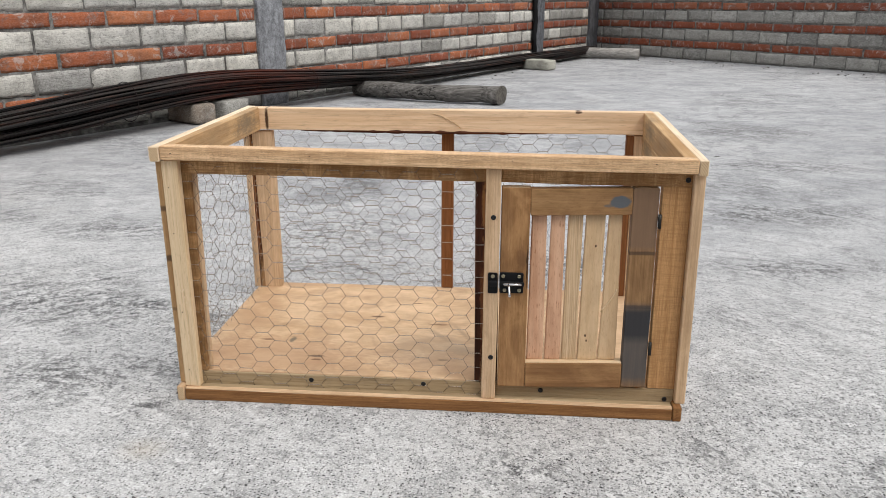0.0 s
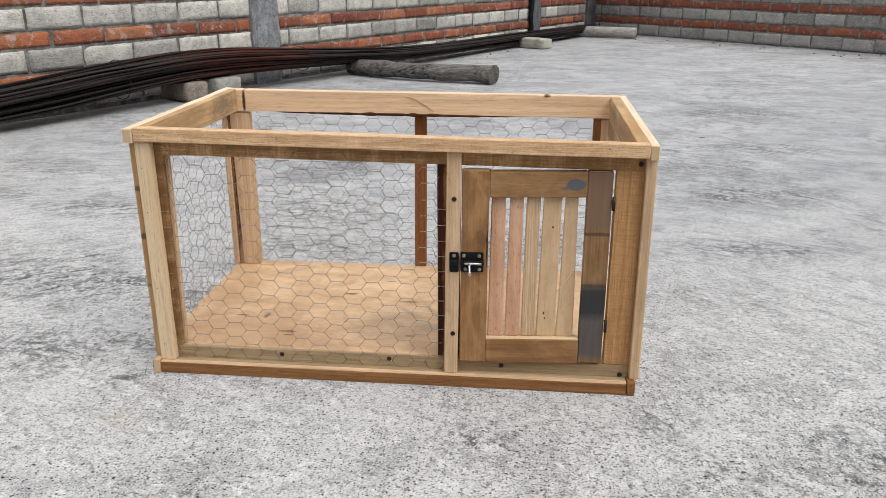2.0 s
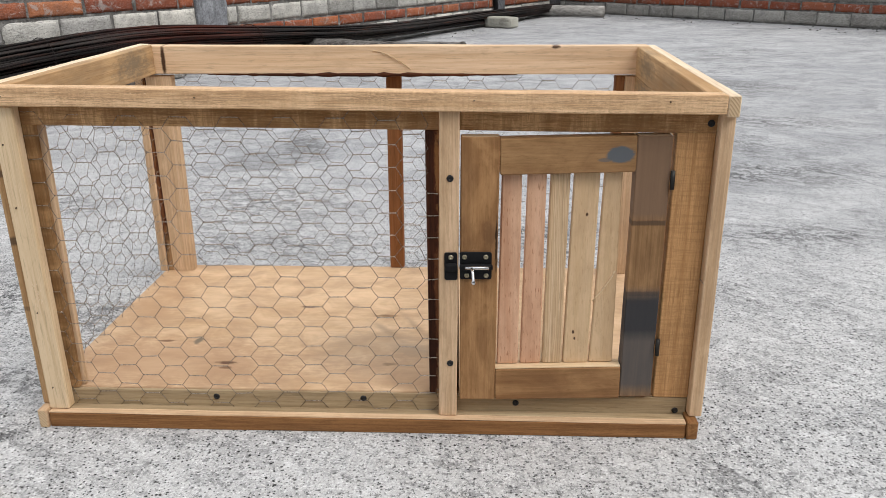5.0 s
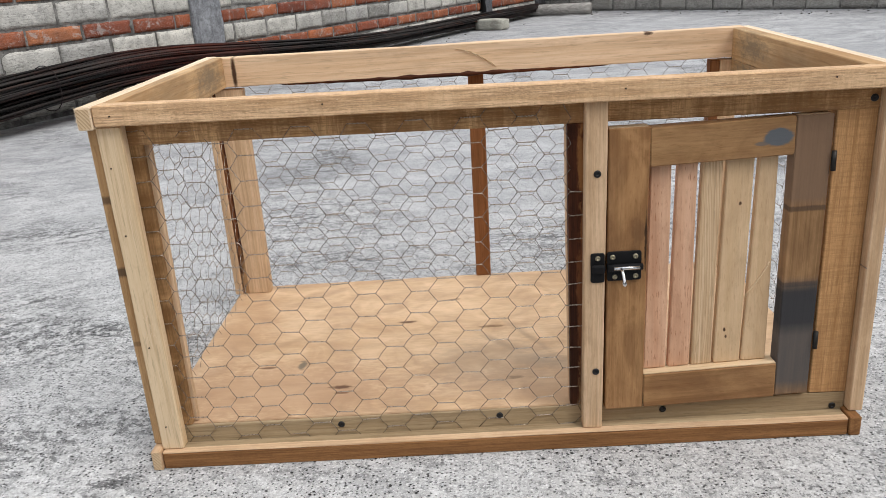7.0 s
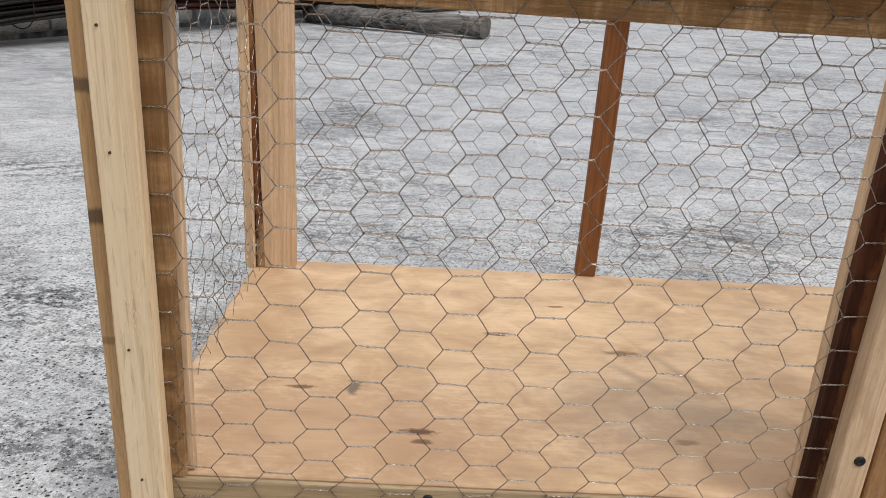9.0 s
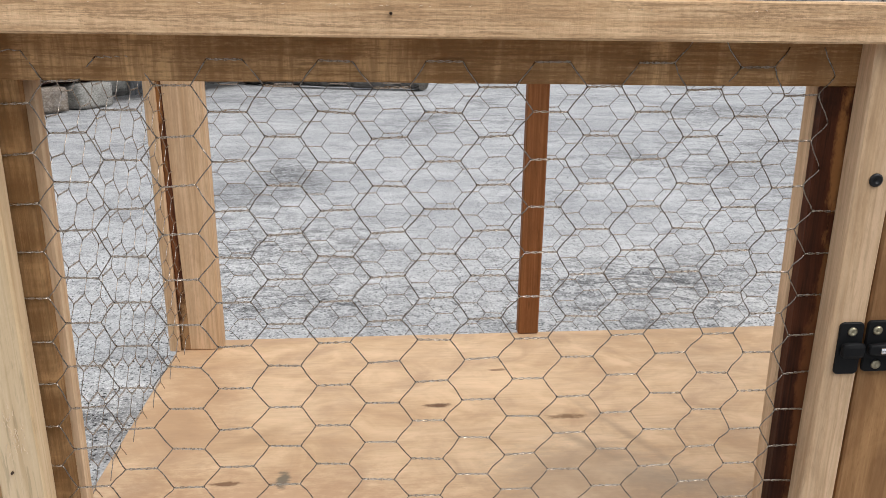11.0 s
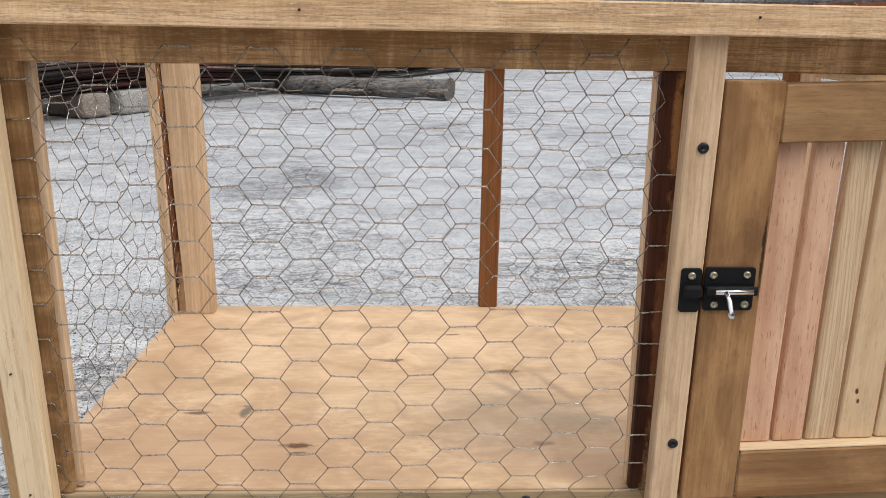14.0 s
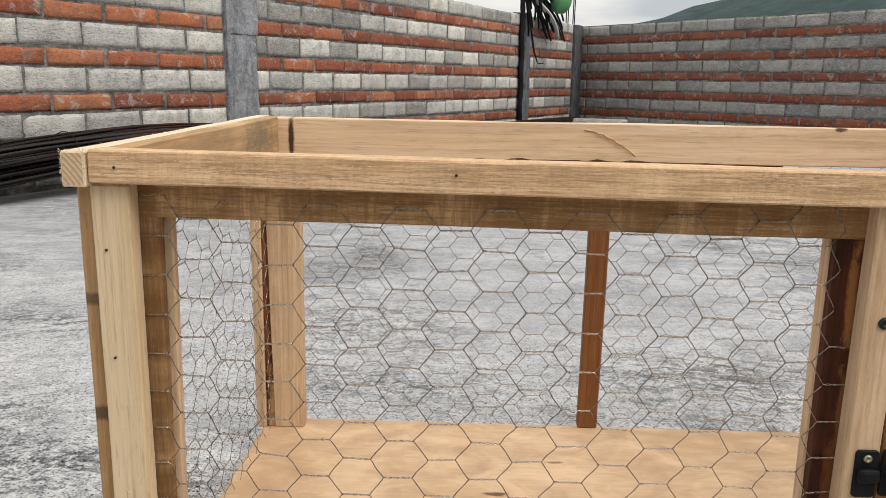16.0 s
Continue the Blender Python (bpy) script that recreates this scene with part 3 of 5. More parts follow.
def masonry(name, tones, pits, smear=0.25, course=1.0, pale_grain=0.5):
    """Bricks and blocks: each takes a tone of its own by chance; open-grained, chipped, with mortar smeared over the face."""
    m = Nodes(name, 0.92)
    v = m.place()
    step = 1.0 / (len(tones) - 1)
    col = m.ramp(m.info.outputs["Random"], *[(k * step, t) for k, t in enumerate(tones)])
    big = m.noise(v, 9.0, 7.0, 0.72)
    level = m.noise(m.vec("MULTIPLY", v, (0.35, 1.0, 1.9)), 34.0, 5.0, 0.7, 0.5)
    fine = m.noise(m.vec("MULTIPLY", v, (0.6, 1.0, 1.5)), 95.0 * course, 4.0, 0.75)
    pop = m.voronoi(v, 120.0 * course)
    col = m.mix(m.math("MULTIPLY", m.ramp(fine, (0.50, 0.0), (0.62, 1.0)), pale_grain), col, m.mix(0.45, col, (0.88, 0.86, 0.82)))
    col = m.mix(m.ramp(big, (0.46, 0.0), (0.66, 0.75)), col, m.mix(0.5, col, (0.09, 0.078, 0.07)))
    col = m.mix(m.math("MULTIPLY", m.ramp(level, (0.54, 0.0), (0.68, 1.0)), 0.45), col, m.mix(0.55, col, (0.10, 0.09, 0.085)))
    pale = m.ramp(m.noise(v, 15.0, 6.0, 0.72, 0.8), (0.56, 0.0), (0.62, 1.0))
    col = m.mix(m.math("MULTIPLY", pale, smear), col, (0.47, 0.455, 0.43))
    grey = m.ramp(m.noise(m.vec("ADD", v, (7.3, 1.9, 4.4)), 12.0, 6.0, 0.72, 0.8), (0.57, 0.0), (0.63, 1.0))
    col = m.mix(m.math("MULTIPLY", grey, smear * 0.9), col, (0.20, 0.195, 0.19))
    crack = m.math("ABSOLUTE", m.math("SUBTRACT", m.noise(m.vec("MULTIPLY", v, (1, 1, 2.2)), 14.0, 4.0, 0.6, 0.5), 0.5))
    crack = m.math("MULTIPLY", m.ramp(crack, (0.0, 1.0), (0.014, 0.0)), m.ramp(m.noise(v, 7.0, 2.0), (0.50, 0.0), (0.56, 1.0)))
    holes = m.math("MAXIMUM", m.ramp(fine, (0.37, 1.0), (0.45, 0.0)), crack)
    col = m.mix(m.math("MULTIPLY", holes, pits), col, m.mix(0.72, col, (0.045, 0.04, 0.036)))
    height = m.math("ADD", m.math("MULTIPLY", fine, 1.3), m.math("ADD", m.math("MULTIPLY", level, 0.9), m.math("MULTIPLY", pop, -0.5)))
    height = m.math("SUBTRACT", height, crack)
    return m.done(col, None, height, 0.65, 0.006)


def mortar_joints():
    """Lumpy grey mortar, streaked dark with damp."""
    m = Nodes("cement_mortar", 0.95)
    v = m.place()
    lump, fine = m.noise(v, 18.0, 6.0, 0.7), m.noise(v, 120.0, 4.0, 0.7)
    col = m.ramp(lump, (0.36, (0.085, 0.08, 0.075)), (0.50, (0.17, 0.163, 0.153)), (0.66, (0.33, 0.32, 0.30)))
    col = m.mix(m.math("MULTIPLY", m.ramp(fine, (0.36, 1.0), (0.48, 0.0)), 0.5), col, (0.07, 0.067, 0.063))
    return m.done(col, None, m.math("ADD", lump, m.math("MULTIPLY", fine, 0.5)), 1.0, 0.012)


def cast_concrete(name, light, dark):
    """Board-cast concrete: cloudy cement skin with damp blots, a few runs and blowholes."""
    m = Nodes(name, 0.85)
    v = m.place(shift=False)
    run = m.noise(m.vec("MULTIPLY", v, (17, 17, 3.2)), 1.0, 6.0, 0.65, 1.0)
    blot, fine = m.noise(v, 8.0, 7.0, 0.72, 0.6), m.noise(v, 80.0, 5.0, 0.75)
    col = m.mix(m.ramp(blot, (0.40, 0.0), (0.60, 1.0)), light, dark)
    col = m.mix(m.math("MULTIPLY", m.ramp(run, (0.50, 0.0), (0.62, 1.0)), 0.5), col, tuple(c * 0.6 for c in dark))
    col = m.mix(m.math("MULTIPLY", m.ramp(fine, (0.53, 0.0), (0.64, 1.0)), 0.4), col, tuple(min(1.0, c * 1.35) for c in light))
    col = m.mix(m.math("MULTIPLY", m.ramp(fine, (0.38, 1.0), (0.48, 0.0)), 0.5), col, tuple(c * 0.4 for c in dark))
    col = m.mix(m.dots(v, 30.0, 0.12, 0.3), col, (0.05, 0.05, 0.05))
    return m.done(col, None, m.math("ADD", blot, m.math("MULTIPLY", fine, 0.6)), 0.8, 0.01)


CONCRETE = concrete_floor()
BRICK_RED = masonry("fired_red_brick", ((0.40, 0.115, 0.048), (0.24, 0.070, 0.040), (0.46, 0.150, 0.062), (0.30, 0.075, 0.038), (0.48, 0.185, 0.085), (0.37, 0.105, 0.048)), 0.45, 0.55, 1.2, 0.2)
BLOCK_GREY = masonry("cement_block", ((0.47, 0.45, 0.41), (0.60, 0.58, 0.53), (0.38, 0.372, 0.355), (0.72, 0.69, 0.62), (0.47, 0.46, 0.435), (0.64, 0.62, 0.57)), 0.62, 0.35)
# darker brick and weathered block tones, with the far walls' shade in the colour
BRICK_SHADE = masonry("shade_darkened_red_brick", ((0.234, 0.056, 0.027), (0.279, 0.077, 0.036), (0.198, 0.050, 0.027), (0.297, 0.099, 0.050)), 0.35, 0.45, 1.4, 0.15)
BLOCK_SHADE = masonry("shaded_weathered_cement_block", ((0.28, 0.27, 0.25), (0.36, 0.35, 0.32), (0.23, 0.225, 0.21), (0.41, 0.395, 0.365)), 0.6, 0.5)
MORTAR = mortar_joints()
COLUMN = cast_concrete("cast_column_concrete", (0.33, 0.34, 0.36), (0.20, 0.205, 0.22))
# darker mixes for the middle and corner columns
COLUMN_MID = cast_concrete("dark_grey_column_concrete", (0.165, 0.17, 0.185), (0.095, 0.10, 0.11))
COLUMN_DARK = cast_concrete("darkest_grey_column_concrete", (0.13, 0.13, 0.14), (0.075, 0.075, 0.08))
STONE_TAN = masonry("tan_cement_block", ((0.25, 0.205, 0.165), (0.26, 0.21, 0.17)), 0.5, 0.2)
STONE_CREAM = masonry("cream_cement_block", ((0.44, 0.43, 0.37), (0.45, 0.44, 0.38)), 0.35, 0.1)
REBAR = Nodes("rusted_rebar", 0.55)
_v = REBAR.place((1, 1, 1))
_r = REBAR.noise(_v, 5.0, 5.0, 0.6)
_w = REBAR.t.nodes.new("ShaderNodeTexWave")
REBAR.link(_v, _w.inputs["Vector"])
_w.inputs["Scale"].default_value, _w.inputs["Distortion"].default_value = 42.0, 0.5
_rust = REBAR.math("MULTIPLY", REBAR.spot((-1.46, 3.50, 0.2), (0.55, 0.75, 0.5), REBAR.co.outputs["Object"], 0.9), REBAR.ramp(REBAR.noise(_v, 3.0, 4.0), (0.35, 0.0), (0.6, 0.85)))
_c = REBAR.mix(REBAR.ramp(REBAR.info.outputs["Random"], (0.5, 0.0), (1.0, 0.7)), REBAR.ramp(_r, (0.44, (0.012, 0.011, 0.011)), (0.58, (0.024, 0.014, 0.012)), (0.76, (0.075, 0.026, 0.013))), (0.045, 0.041, 0.038))
_c = REBAR.mix(_rust, _c, (0.085, 0.018, 0.009))
REBAR = REBAR.done(_c, None, _w.outputs[1], 0.7, 0.002)


def bark():
    m = Nodes("charred_bark", 0.8)
    v = m.place()
    long = m.noise(m.vec("MULTIPLY", v, (5, 60, 60)), 1.0, 6.0, 0.68, 0.3)
    crack = m.math("ABSOLUTE", m.math("SUBTRACT", m.noise(m.vec("MULTIPLY", v, (3.2, 15, 15)), 1.0, 4.0, 0.6, 0.5), 0.5))
    crack = m.math("MULTIPLY", m.ramp(crack, (0.0, 1.0), (0.022, 0.0)), m.ramp(m.noise(v, 5.0, 2.0), (0.42, 0.0), (0.50, 1.0)))
    fine = m.noise(v, 70.0, 5.0)
    col = m.ramp(long, (0.36, (0.075, 0.068, 0.062)), (0.50, (0.15, 0.14, 0.13)), (0.64, (0.25, 0.235, 0.22)))
    col = m.mix(crack, col, (0.012, 0.011, 0.010))
    return m.done(col, None, m.math("SUBTRACT", m.math("ADD", long, m.math("MULTIPLY", fine, 0.4)), crack), 0.8, 0.012)


BARK = bark()
LOG_END = wood("charred_log_end", (0.17, 0.16, 0.15), (0.06, 0.055, 0.05), stain=0.5, stain_colour=(0.03, 0.027, 0.025))
GREY_WOOD = wood("silvered_timber", (0.46, 0.45, 0.44), (0.25, 0.245, 0.24), stain=0.5, stain_colour=(0.10, 0.095, 0.09), ring=0.5)
FOREST = plain("wooded_hillside", (0.062, 0.100, 0.098), 0.95, 0.0, 0.75, 0.045, 0.0)
EARTH = plain("dry_earth", (0.24, 0.19, 0.13), 0.95, 0.0, 0.4, 0.2, 0.0)
LEAF = plain("dry_leaf_brown", (0.05, 0.035, 0.025), 0.7, 0.0, 0.5)
CABLE_WHITE = plain("white_cable", (0.62, 0.62, 0.62), 0.5)
GREEN_PLASTIC = plain("green_plastic", (0.10, 0.30, 0.13), 0.4)


# ---- building blocks ----
def mesh_object(name, verts, faces, mat, parent=None, matrix=None, smooth=False):
    me = bpy.data.meshes.new(name)
    me.from_pydata([tuple(v) for v in verts], [], faces)
    me.materials.append(mat)
    if smooth:
        me.polygons.foreach_set("use_smooth", [True] * len(me.polygons))
    me.update()
    ob = new(name, me)
    ob.parent = parent
    if matrix is not None:
        ob.matrix_basis = matrix
    return ob


def sweep(rings):
    """Verts and faces of a skin over closed rings of equal count, with both ends capped."""
    n = len(rings[0])
    verts = [v for ring in rings for v in ring]
    faces = [(k * n + i, k * n + (i + 1) % n, (k + 1) * n + (i + 1) % n, (k + 1) * n + i) for k in range(len(rings) - 1) for i in range(n)]
    faces.append(tuple(reversed(range(n))))
    faces.append(tuple(range((len(rings) - 1) * n, len(rings) * n)))
    return verts, faces


def board_mesh(length, w, h, chamfer=0.0012, wear=0.0005, seed=0.0):
    """A sawn stick along x with worn arrises."""
    c = min(chamfer, w * 0.3, h * 0.3)
    steps = max(2, int(length / 0.045))
    stations = [(-length / 2, c), (-length / 2 + c, 0.0)] + [(-length / 2 + length * k / steps, 0.0) for k in range(1, steps)] + [(length / 2 - c, 0.0), (length / 2, c)]
    rings = []
    for x, inset in stations:
        a, b = w / 2 - inset, h / 2 - inset
        ring = [(a - c, -b), (a, -b + c), (a, b - c), (a - c, b), (-a + c, b), (-a, b - c), (-a, -b + c), (-a + c, -b)]
        out = []
        for k, (p, q) in enumerate(ring):
            j = noise.noise_vector(Vector((x * 9 + seed, (k // 2) * 7.3 + seed, seed * 1.7)))
            out.append((x, p + wear * j.y, q + wear * j.z))
        rings.append(out)
    return sweep(rings)


def board(name, parent, mat, x, y, z, axis="x", rise=0.0, label="", chamfer=0.0012, wear=0.0006, slant=0.0):
    """A stick with the given extents. rise: how much its far end is lifted (x, y) or shifted in x (z); slant: shift in y of the far end."""
    lo, hi = Vector((x[0], y[0], z[0])), Vector((x[1], y[1], z[1]))
    mid, size = (lo + hi) / 2, hi - lo
    if axis == "x":
        ax, by, dims = Vector((size.x, slant, rise)), Vector((0, 1, 0)), (size.y, size.z)
    elif axis == "y":
        ax, by, dims = Vector((0, size.y, rise)), Vector((0, 0, 1)), (size.z, size.x)
    else:
        ax, by, dims = Vector((rise, slant, size.z)), Vector((1, 0, 0)), (size.x, size.y)
    length = ax.length
    ex = ax.normalized()
    ez = ex.cross(by).normalized()
    ey = ez.cross(ex)
    verts, faces = board_mesh(length, dims[0], dims[1], chamfer, wear, random.uniform(0, 90))
    m = Matrix((ex, ey, ez)).transposed().to_4x4()
    m.translation = mid
    ob = mesh_object(name, verts, faces, mat, parent, m)
    ob.data.materials.append(END_GRAIN)
    for p in ob.data.polygons[-2:]:
        p.material_index = 1
    if label:
        tagged(ob, label)
    return ob


def tube_data(points, radius, sides=6, rough=0.0, seed=0.0):
    """A skin round a line of points; radius: a number or one for each point."""
    pts = [Vector(p) for p in points]
    rad = radius if isinstance(radius, (list, tuple)) else [radius] * len(pts)
    rings, side = [], None
    for k, p in enumerate(pts):
        d = (pts[min(k + 1, len(pts) - 1)] - pts[max(k - 1, 0)]).normalized()
        if side is None:
            side = d.orthogonal().normalized()
        side = (side - d * side.dot(d)).normalized()
        up = d.cross(side)
        ring = []
        for i in range(sides):
            a = math.tau * i / sides
            r = rad[k] * (1 + rough * noise.noise(Vector((p.x * 6 + math.cos(a) * 1.3 + seed, p.y * 6 + math.sin(a) * 1.3, p.z * 6 + seed))))
            ring.append(p + side * math.cos(a) * r + up * math.sin(a) * r)
        rings.append(ring)
    return sweep(rings)


def tube(name, points, radius, mat, parent=None, sides=6, rough=0.0, seed=0.0, smooth=True):
    verts, faces = tube_data(points, radius, sides, rough, seed)
    return mesh_object(name, verts, faces, mat, parent, smooth=smooth)


def lump_mesh(size, grid, wear, seed, round_off=0.012):
    """A block with rounded, broken edges; centred in x and y, standing on z = 0."""
    bm = bmesh.new()
    bmesh.ops.create_cube(bm, size=1.0)
    bmesh.ops.subdivide_edges(bm, edges=bm.edges[:], cuts=grid, use_grid_fill=True)
    for v in bm.verts:
        p = Vector((v.co.x * size[0], v.co.y * size[1], v.co.z * size[2]))
        inner = Vector([max(-s / 2 + round_off, min(s / 2 - round_off, c)) for s, c in zip(size, p)])
        d = p - inner
        if d.length > 1e-6:
            p = inner + d.normalized() * min(d.length, round_off)
        p += wear * noise.noise_vector(p * 22 + Vector((seed, seed * 2, seed * 3)))
        v.co = p + Vector((0, 0, size[2] / 2))
    bm.faces.ensure_lookup_table()
    verts, faces = [v.co.copy() for v in bm.verts], [[v.index for v in f.verts] for f in bm.faces]
    bm.free()
    return verts, faces


def part_empty(name, parent, matrix):
    e = new(name)
    e.parent = parent
    e.matrix_basis = matrix
    e.empty_display_size = 0.05
    return e


# ---- ground, walls, columns ----
floor = mesh_object("floor", *lump_mesh((26, 26, 0.2), 2, 0.0, 0, 0.01), CONCRETE, None, pose(0, 0, -0.2))
tagged(floor, "grey trowelled concrete roof slab, pitted and scuffed", "floor", kind="structure")
ground = mesh_object("ground", [(-2500, -2500, -3.2), (2500, -2500, -3.2), (2500, 2500, -3.2), (-2500, 2500, -3.2)], [(0, 1, 2, 3)], EARTH)
tagged(ground, "dry brown earth below the roof terrace", "ground", kind="structure")

WALL_TOP, THICK = 1.13, 0.14
LEFT_FROM, CORNER, RIGHT_TO = Vector((-2.2, 2.49, 0)), Vector((1.04, 8.95, 0)), Vector((3.37, 6.24, 0))


def wall_frame(a, b):
    """x along the wall, y into it, z up."""
    ex = (b - a).normalized()
    m = Matrix((ex, Vector((-ex.y, ex.x, 0)), Vector((0, 0, 1)))).transposed().to_4x4()
    m.translation = a
    return m


LEFT, RIGHT = wall_frame(LEFT_FROM, CORNER), wall_frame(CORNER, RIGHT_TO)


def wall_core(name, m, s0, s1, label):
    size = (s1 - s0, THICK - 0.012, WALL_TOP - 0.004)
    core = mesh_object(name, *lump_mesh(size, 1, 0.0, 0, 0.004), MORTAR, None, m @ pose((s0 + s1) / 2, 0.008 + size[1] / 2, 0))
    return tagged(core, label, "wall", kind="structure")


wall_left = wall_core("wall_left", LEFT, -9.0, 7.05, "parapet wall of alternating red brick and grey cement block courses")
wall_right = wall_core("wall_right", RIGHT, 0.0, 9.5, "parapet wall with thin red brick courses between grey blocks")
# added wall out of view behind the camera: blocks light and darkens wire reflections
back_a, back_b = LEFT @ Vector((-9.0, 0, 0)), RIGHT @ Vector((9.5, 0, 0))
wall_back = wall_core("wall_back", wall_frame(back_b, back_a), 0.0, (back_a - back_b).length, "unseen plain wall added behind the camera to block light")


def column(name, m, s, w, depth, proud, mat, top, label, seam=0.0):
    """seam: the height of a pour line, above which the shutter stood a little wider."""
    verts, faces = lump_mesh((w, depth, seam or top), 14, 0.009, s, 0.008)
    if seam:
        more, sides = lump_mesh((w + 0.010, depth + 0.010, top - seam), 14, 0.007, s + 3, 0.006)
        faces += [[i + len(verts) for i in f] for f in sides]
        verts += [v + Vector((0.003, 0, seam - 0.002)) for v in more]
    ob = mesh_object(name, verts, faces, mat, None, m @ pose(s, -proud + depth / 2, 0))
    return tagged(ob, label, "column", kind="structure")


column("column_1", LEFT, 1.62, 0.235, 0.19, 0.012, COLUMN, WALL_TOP, "grey cast concrete column in the brick wall", 0.735)
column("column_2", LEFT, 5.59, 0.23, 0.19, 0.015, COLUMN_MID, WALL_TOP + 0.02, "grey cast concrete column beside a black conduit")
column("column_3", LEFT, 7.10, 0.26, 0.30, 0.02, COLUMN_DARK, WALL_TOP, "dark grey concrete corner column")

# far wooded hill beyond the parapet
def hill():
    verts, faces, cols, rows = [], [], 60, 14
    for i in range(cols + 1):
        az = radians(-35 + 110 * i / cols)
        crest = 149 * math.exp(-((math.degrees(az) - 38) / 30) ** 2)
        for j in range(rows + 1):
            f = j / rows
            d = 700 + 900 * f
            h = crest * math.sin(min(f / 0.62, 1.0) * math.pi / 2) * (1 if f < 0.62 else 1 - (f - 0.62) * 0.8) * 1.35
            h += 5 * noise.noise(Vector((az * 26, f * 9, 1.0))) * min(1, f * 4) + 2 * noise.noise(Vector((az * 110, f * 30, 4.0)))
            verts.append((d * math.sin(az), d * math.cos(az), -4 + h))
    for i in range(cols):
        for j in range(rows):
            k = i * (rows + 1) + j
            faces.append((k, k + rows + 1, k + rows + 2, k + 1))
    return mesh_object("backdrop", verts, faces, FOREST, smooth=True)


tagged(hill(), "far green wooded hill under the clouds", "hill", kind="structure")


# ---- the hutch ----
hutch = new("pet_hutch")
tagged(hutch, "open-topped pine hutch with hexagonal wire mesh and slatted door", "hutch")
hutch.empty_display_size = 0.1
B = hutch

board("base_strip", B, BASE, (-0.4175, 0.416), (0.0, 0.024), (0.0, 0.0205), label="brown sawn front base strip")
# top of the base strip: pale along the front, grey behind
board("sapwood_edge", B, PINE, (-0.4175, 0.416), (0.0006, 0.0115), (0.0206, 0.0225), label="pale front edge on top of the base strip")
board("dirty_edge", B, BROWN_GREY, (-0.4175, 0.416), (0.0117, 0.024), (0.0206, 0.0222), label="grey back on top of the base strip")
board("base_strip", B, PINE, (-0.4305, -0.4185), (-0.003, 0.476), (0.0, 0.0265), "y", label="pine side runner with end grain")
runner = board("base_strip", B, BASE, (0.417, 0.4305), (-0.002, 0.476), (0.0, 0.025), "y", label="brown side runner with a darkened end")
runner.data.materials[1] = BASE
board("base_strip", B, BASE, (-0.4175, 0.416), (0.452, 0.476), (0.0, 0.0345))
board("bottom_rail", B, BROWN_GREY, (-0.412, 0.42), (0.0245, 0.0283), (0.0, 0.0448), label="greyed lower rail", chamfer=0.0008)
board("plywood_floor", B, PLY, (-0.432, 0.424), (0.0312, 0.4805), (0.0345, 0.0445), label="tan plywood floor with dark knots and grey stains", wear=0.0003)

board("corner_strip", B, PINE_WHITE, (-0.4180, -0.3912), (0.008, 0.0225), (0.023, 0.425), "z", rise=0.002, label="whitish planed corner strip")
board("corner_strip", B, BANDED, (-0.4305, -0.4165), (0.015, 0.044), (0.0265, 0.4245), "z", rise=0.001)
board("corner_strip", B, PINE, (0.4207, 0.437), (0.012, 0.042), (0.0255, 0.4165), "z")
board("middle_strip", B, PINE, (0.1026, 0.1260), (0.008, 0.0235), (0.0228, 0.4205), "z", rise=0.0055, label="pale middle strip with black screws")
board("inner_post", B, BROWN, (-0.4090, -0.3803), (0.0240, 0.034), (0.0456, 0.4035), "z", rise=0.005, label="brown inner post behind the wire")
board("inner_post", B, PINE, (-0.4090, -0.3751), (0.0341, 0.042), (0.0456, 0.4035), "z", rise=0.0063)
board("inner_post", B, BARK_EDGE, (0.0875, 0.1255), (0.0245, 0.034), (0.0456, 0.3945), "z", label="inner post with a dark waney bark edge")
board("inner_post", B, PINE, (0.0868, 0.1255), (0.0342, 0.046), (0.0456, 0.3945), "z")
board("front_post", B, ORANGE, (0.3765, 0.4203), (0.0245, 0.046), (0.0456, 0.398), "z", label="orange rough-sawn front post")
board("upper_rail", B, UPPER, (-0.409, 0.4203), (0.0231, 0.042), (0.3955, 0.4225), rise=-0.0105, label="weathered brown upper rail")

board("top_rail", B, PINE_TOP, (-0.4135, 0.4225), (0.0, 0.0235), (0.4210, 0.4430), rise=-0.0115, label="rough-sawn front top rail")
board("top_rail", B, PINE_PALE, (-0.4305, -0.4145), (-0.002, 0.472), (0.4255, 0.4495), "y", rise=0.003)
board("top_rail", B, PINE_PALE, (0.4232, 0.4370), (0.001, 0.472), (0.4165, 0.4405), "y", rise=0.008)
board("side_board", B, SIDE, (-0.4142, -0.398), (0.0238, 0.4465), (0.402, 0.4497), "y", rise=0.003, label="stained inner side board")
board("side_board", B, SIDE, (0.4035, 0.4229), (0.0238, 0.4465), (0.394, 0.4410), "y", rise=0.007)
board("side_board", B, SIDE, (0.4036, 0.4194), (0.0470, 0.4465), (0.360, 0.3938), "y", rise=0.007)
board("top_rail", B, PINE_BACK, (-0.4142, 0.4229), (0.447, 0.471), (0.4018, 0.4475), rise=-0.004, label="wide planed back rail with a dark bark streak", wear=0.001)

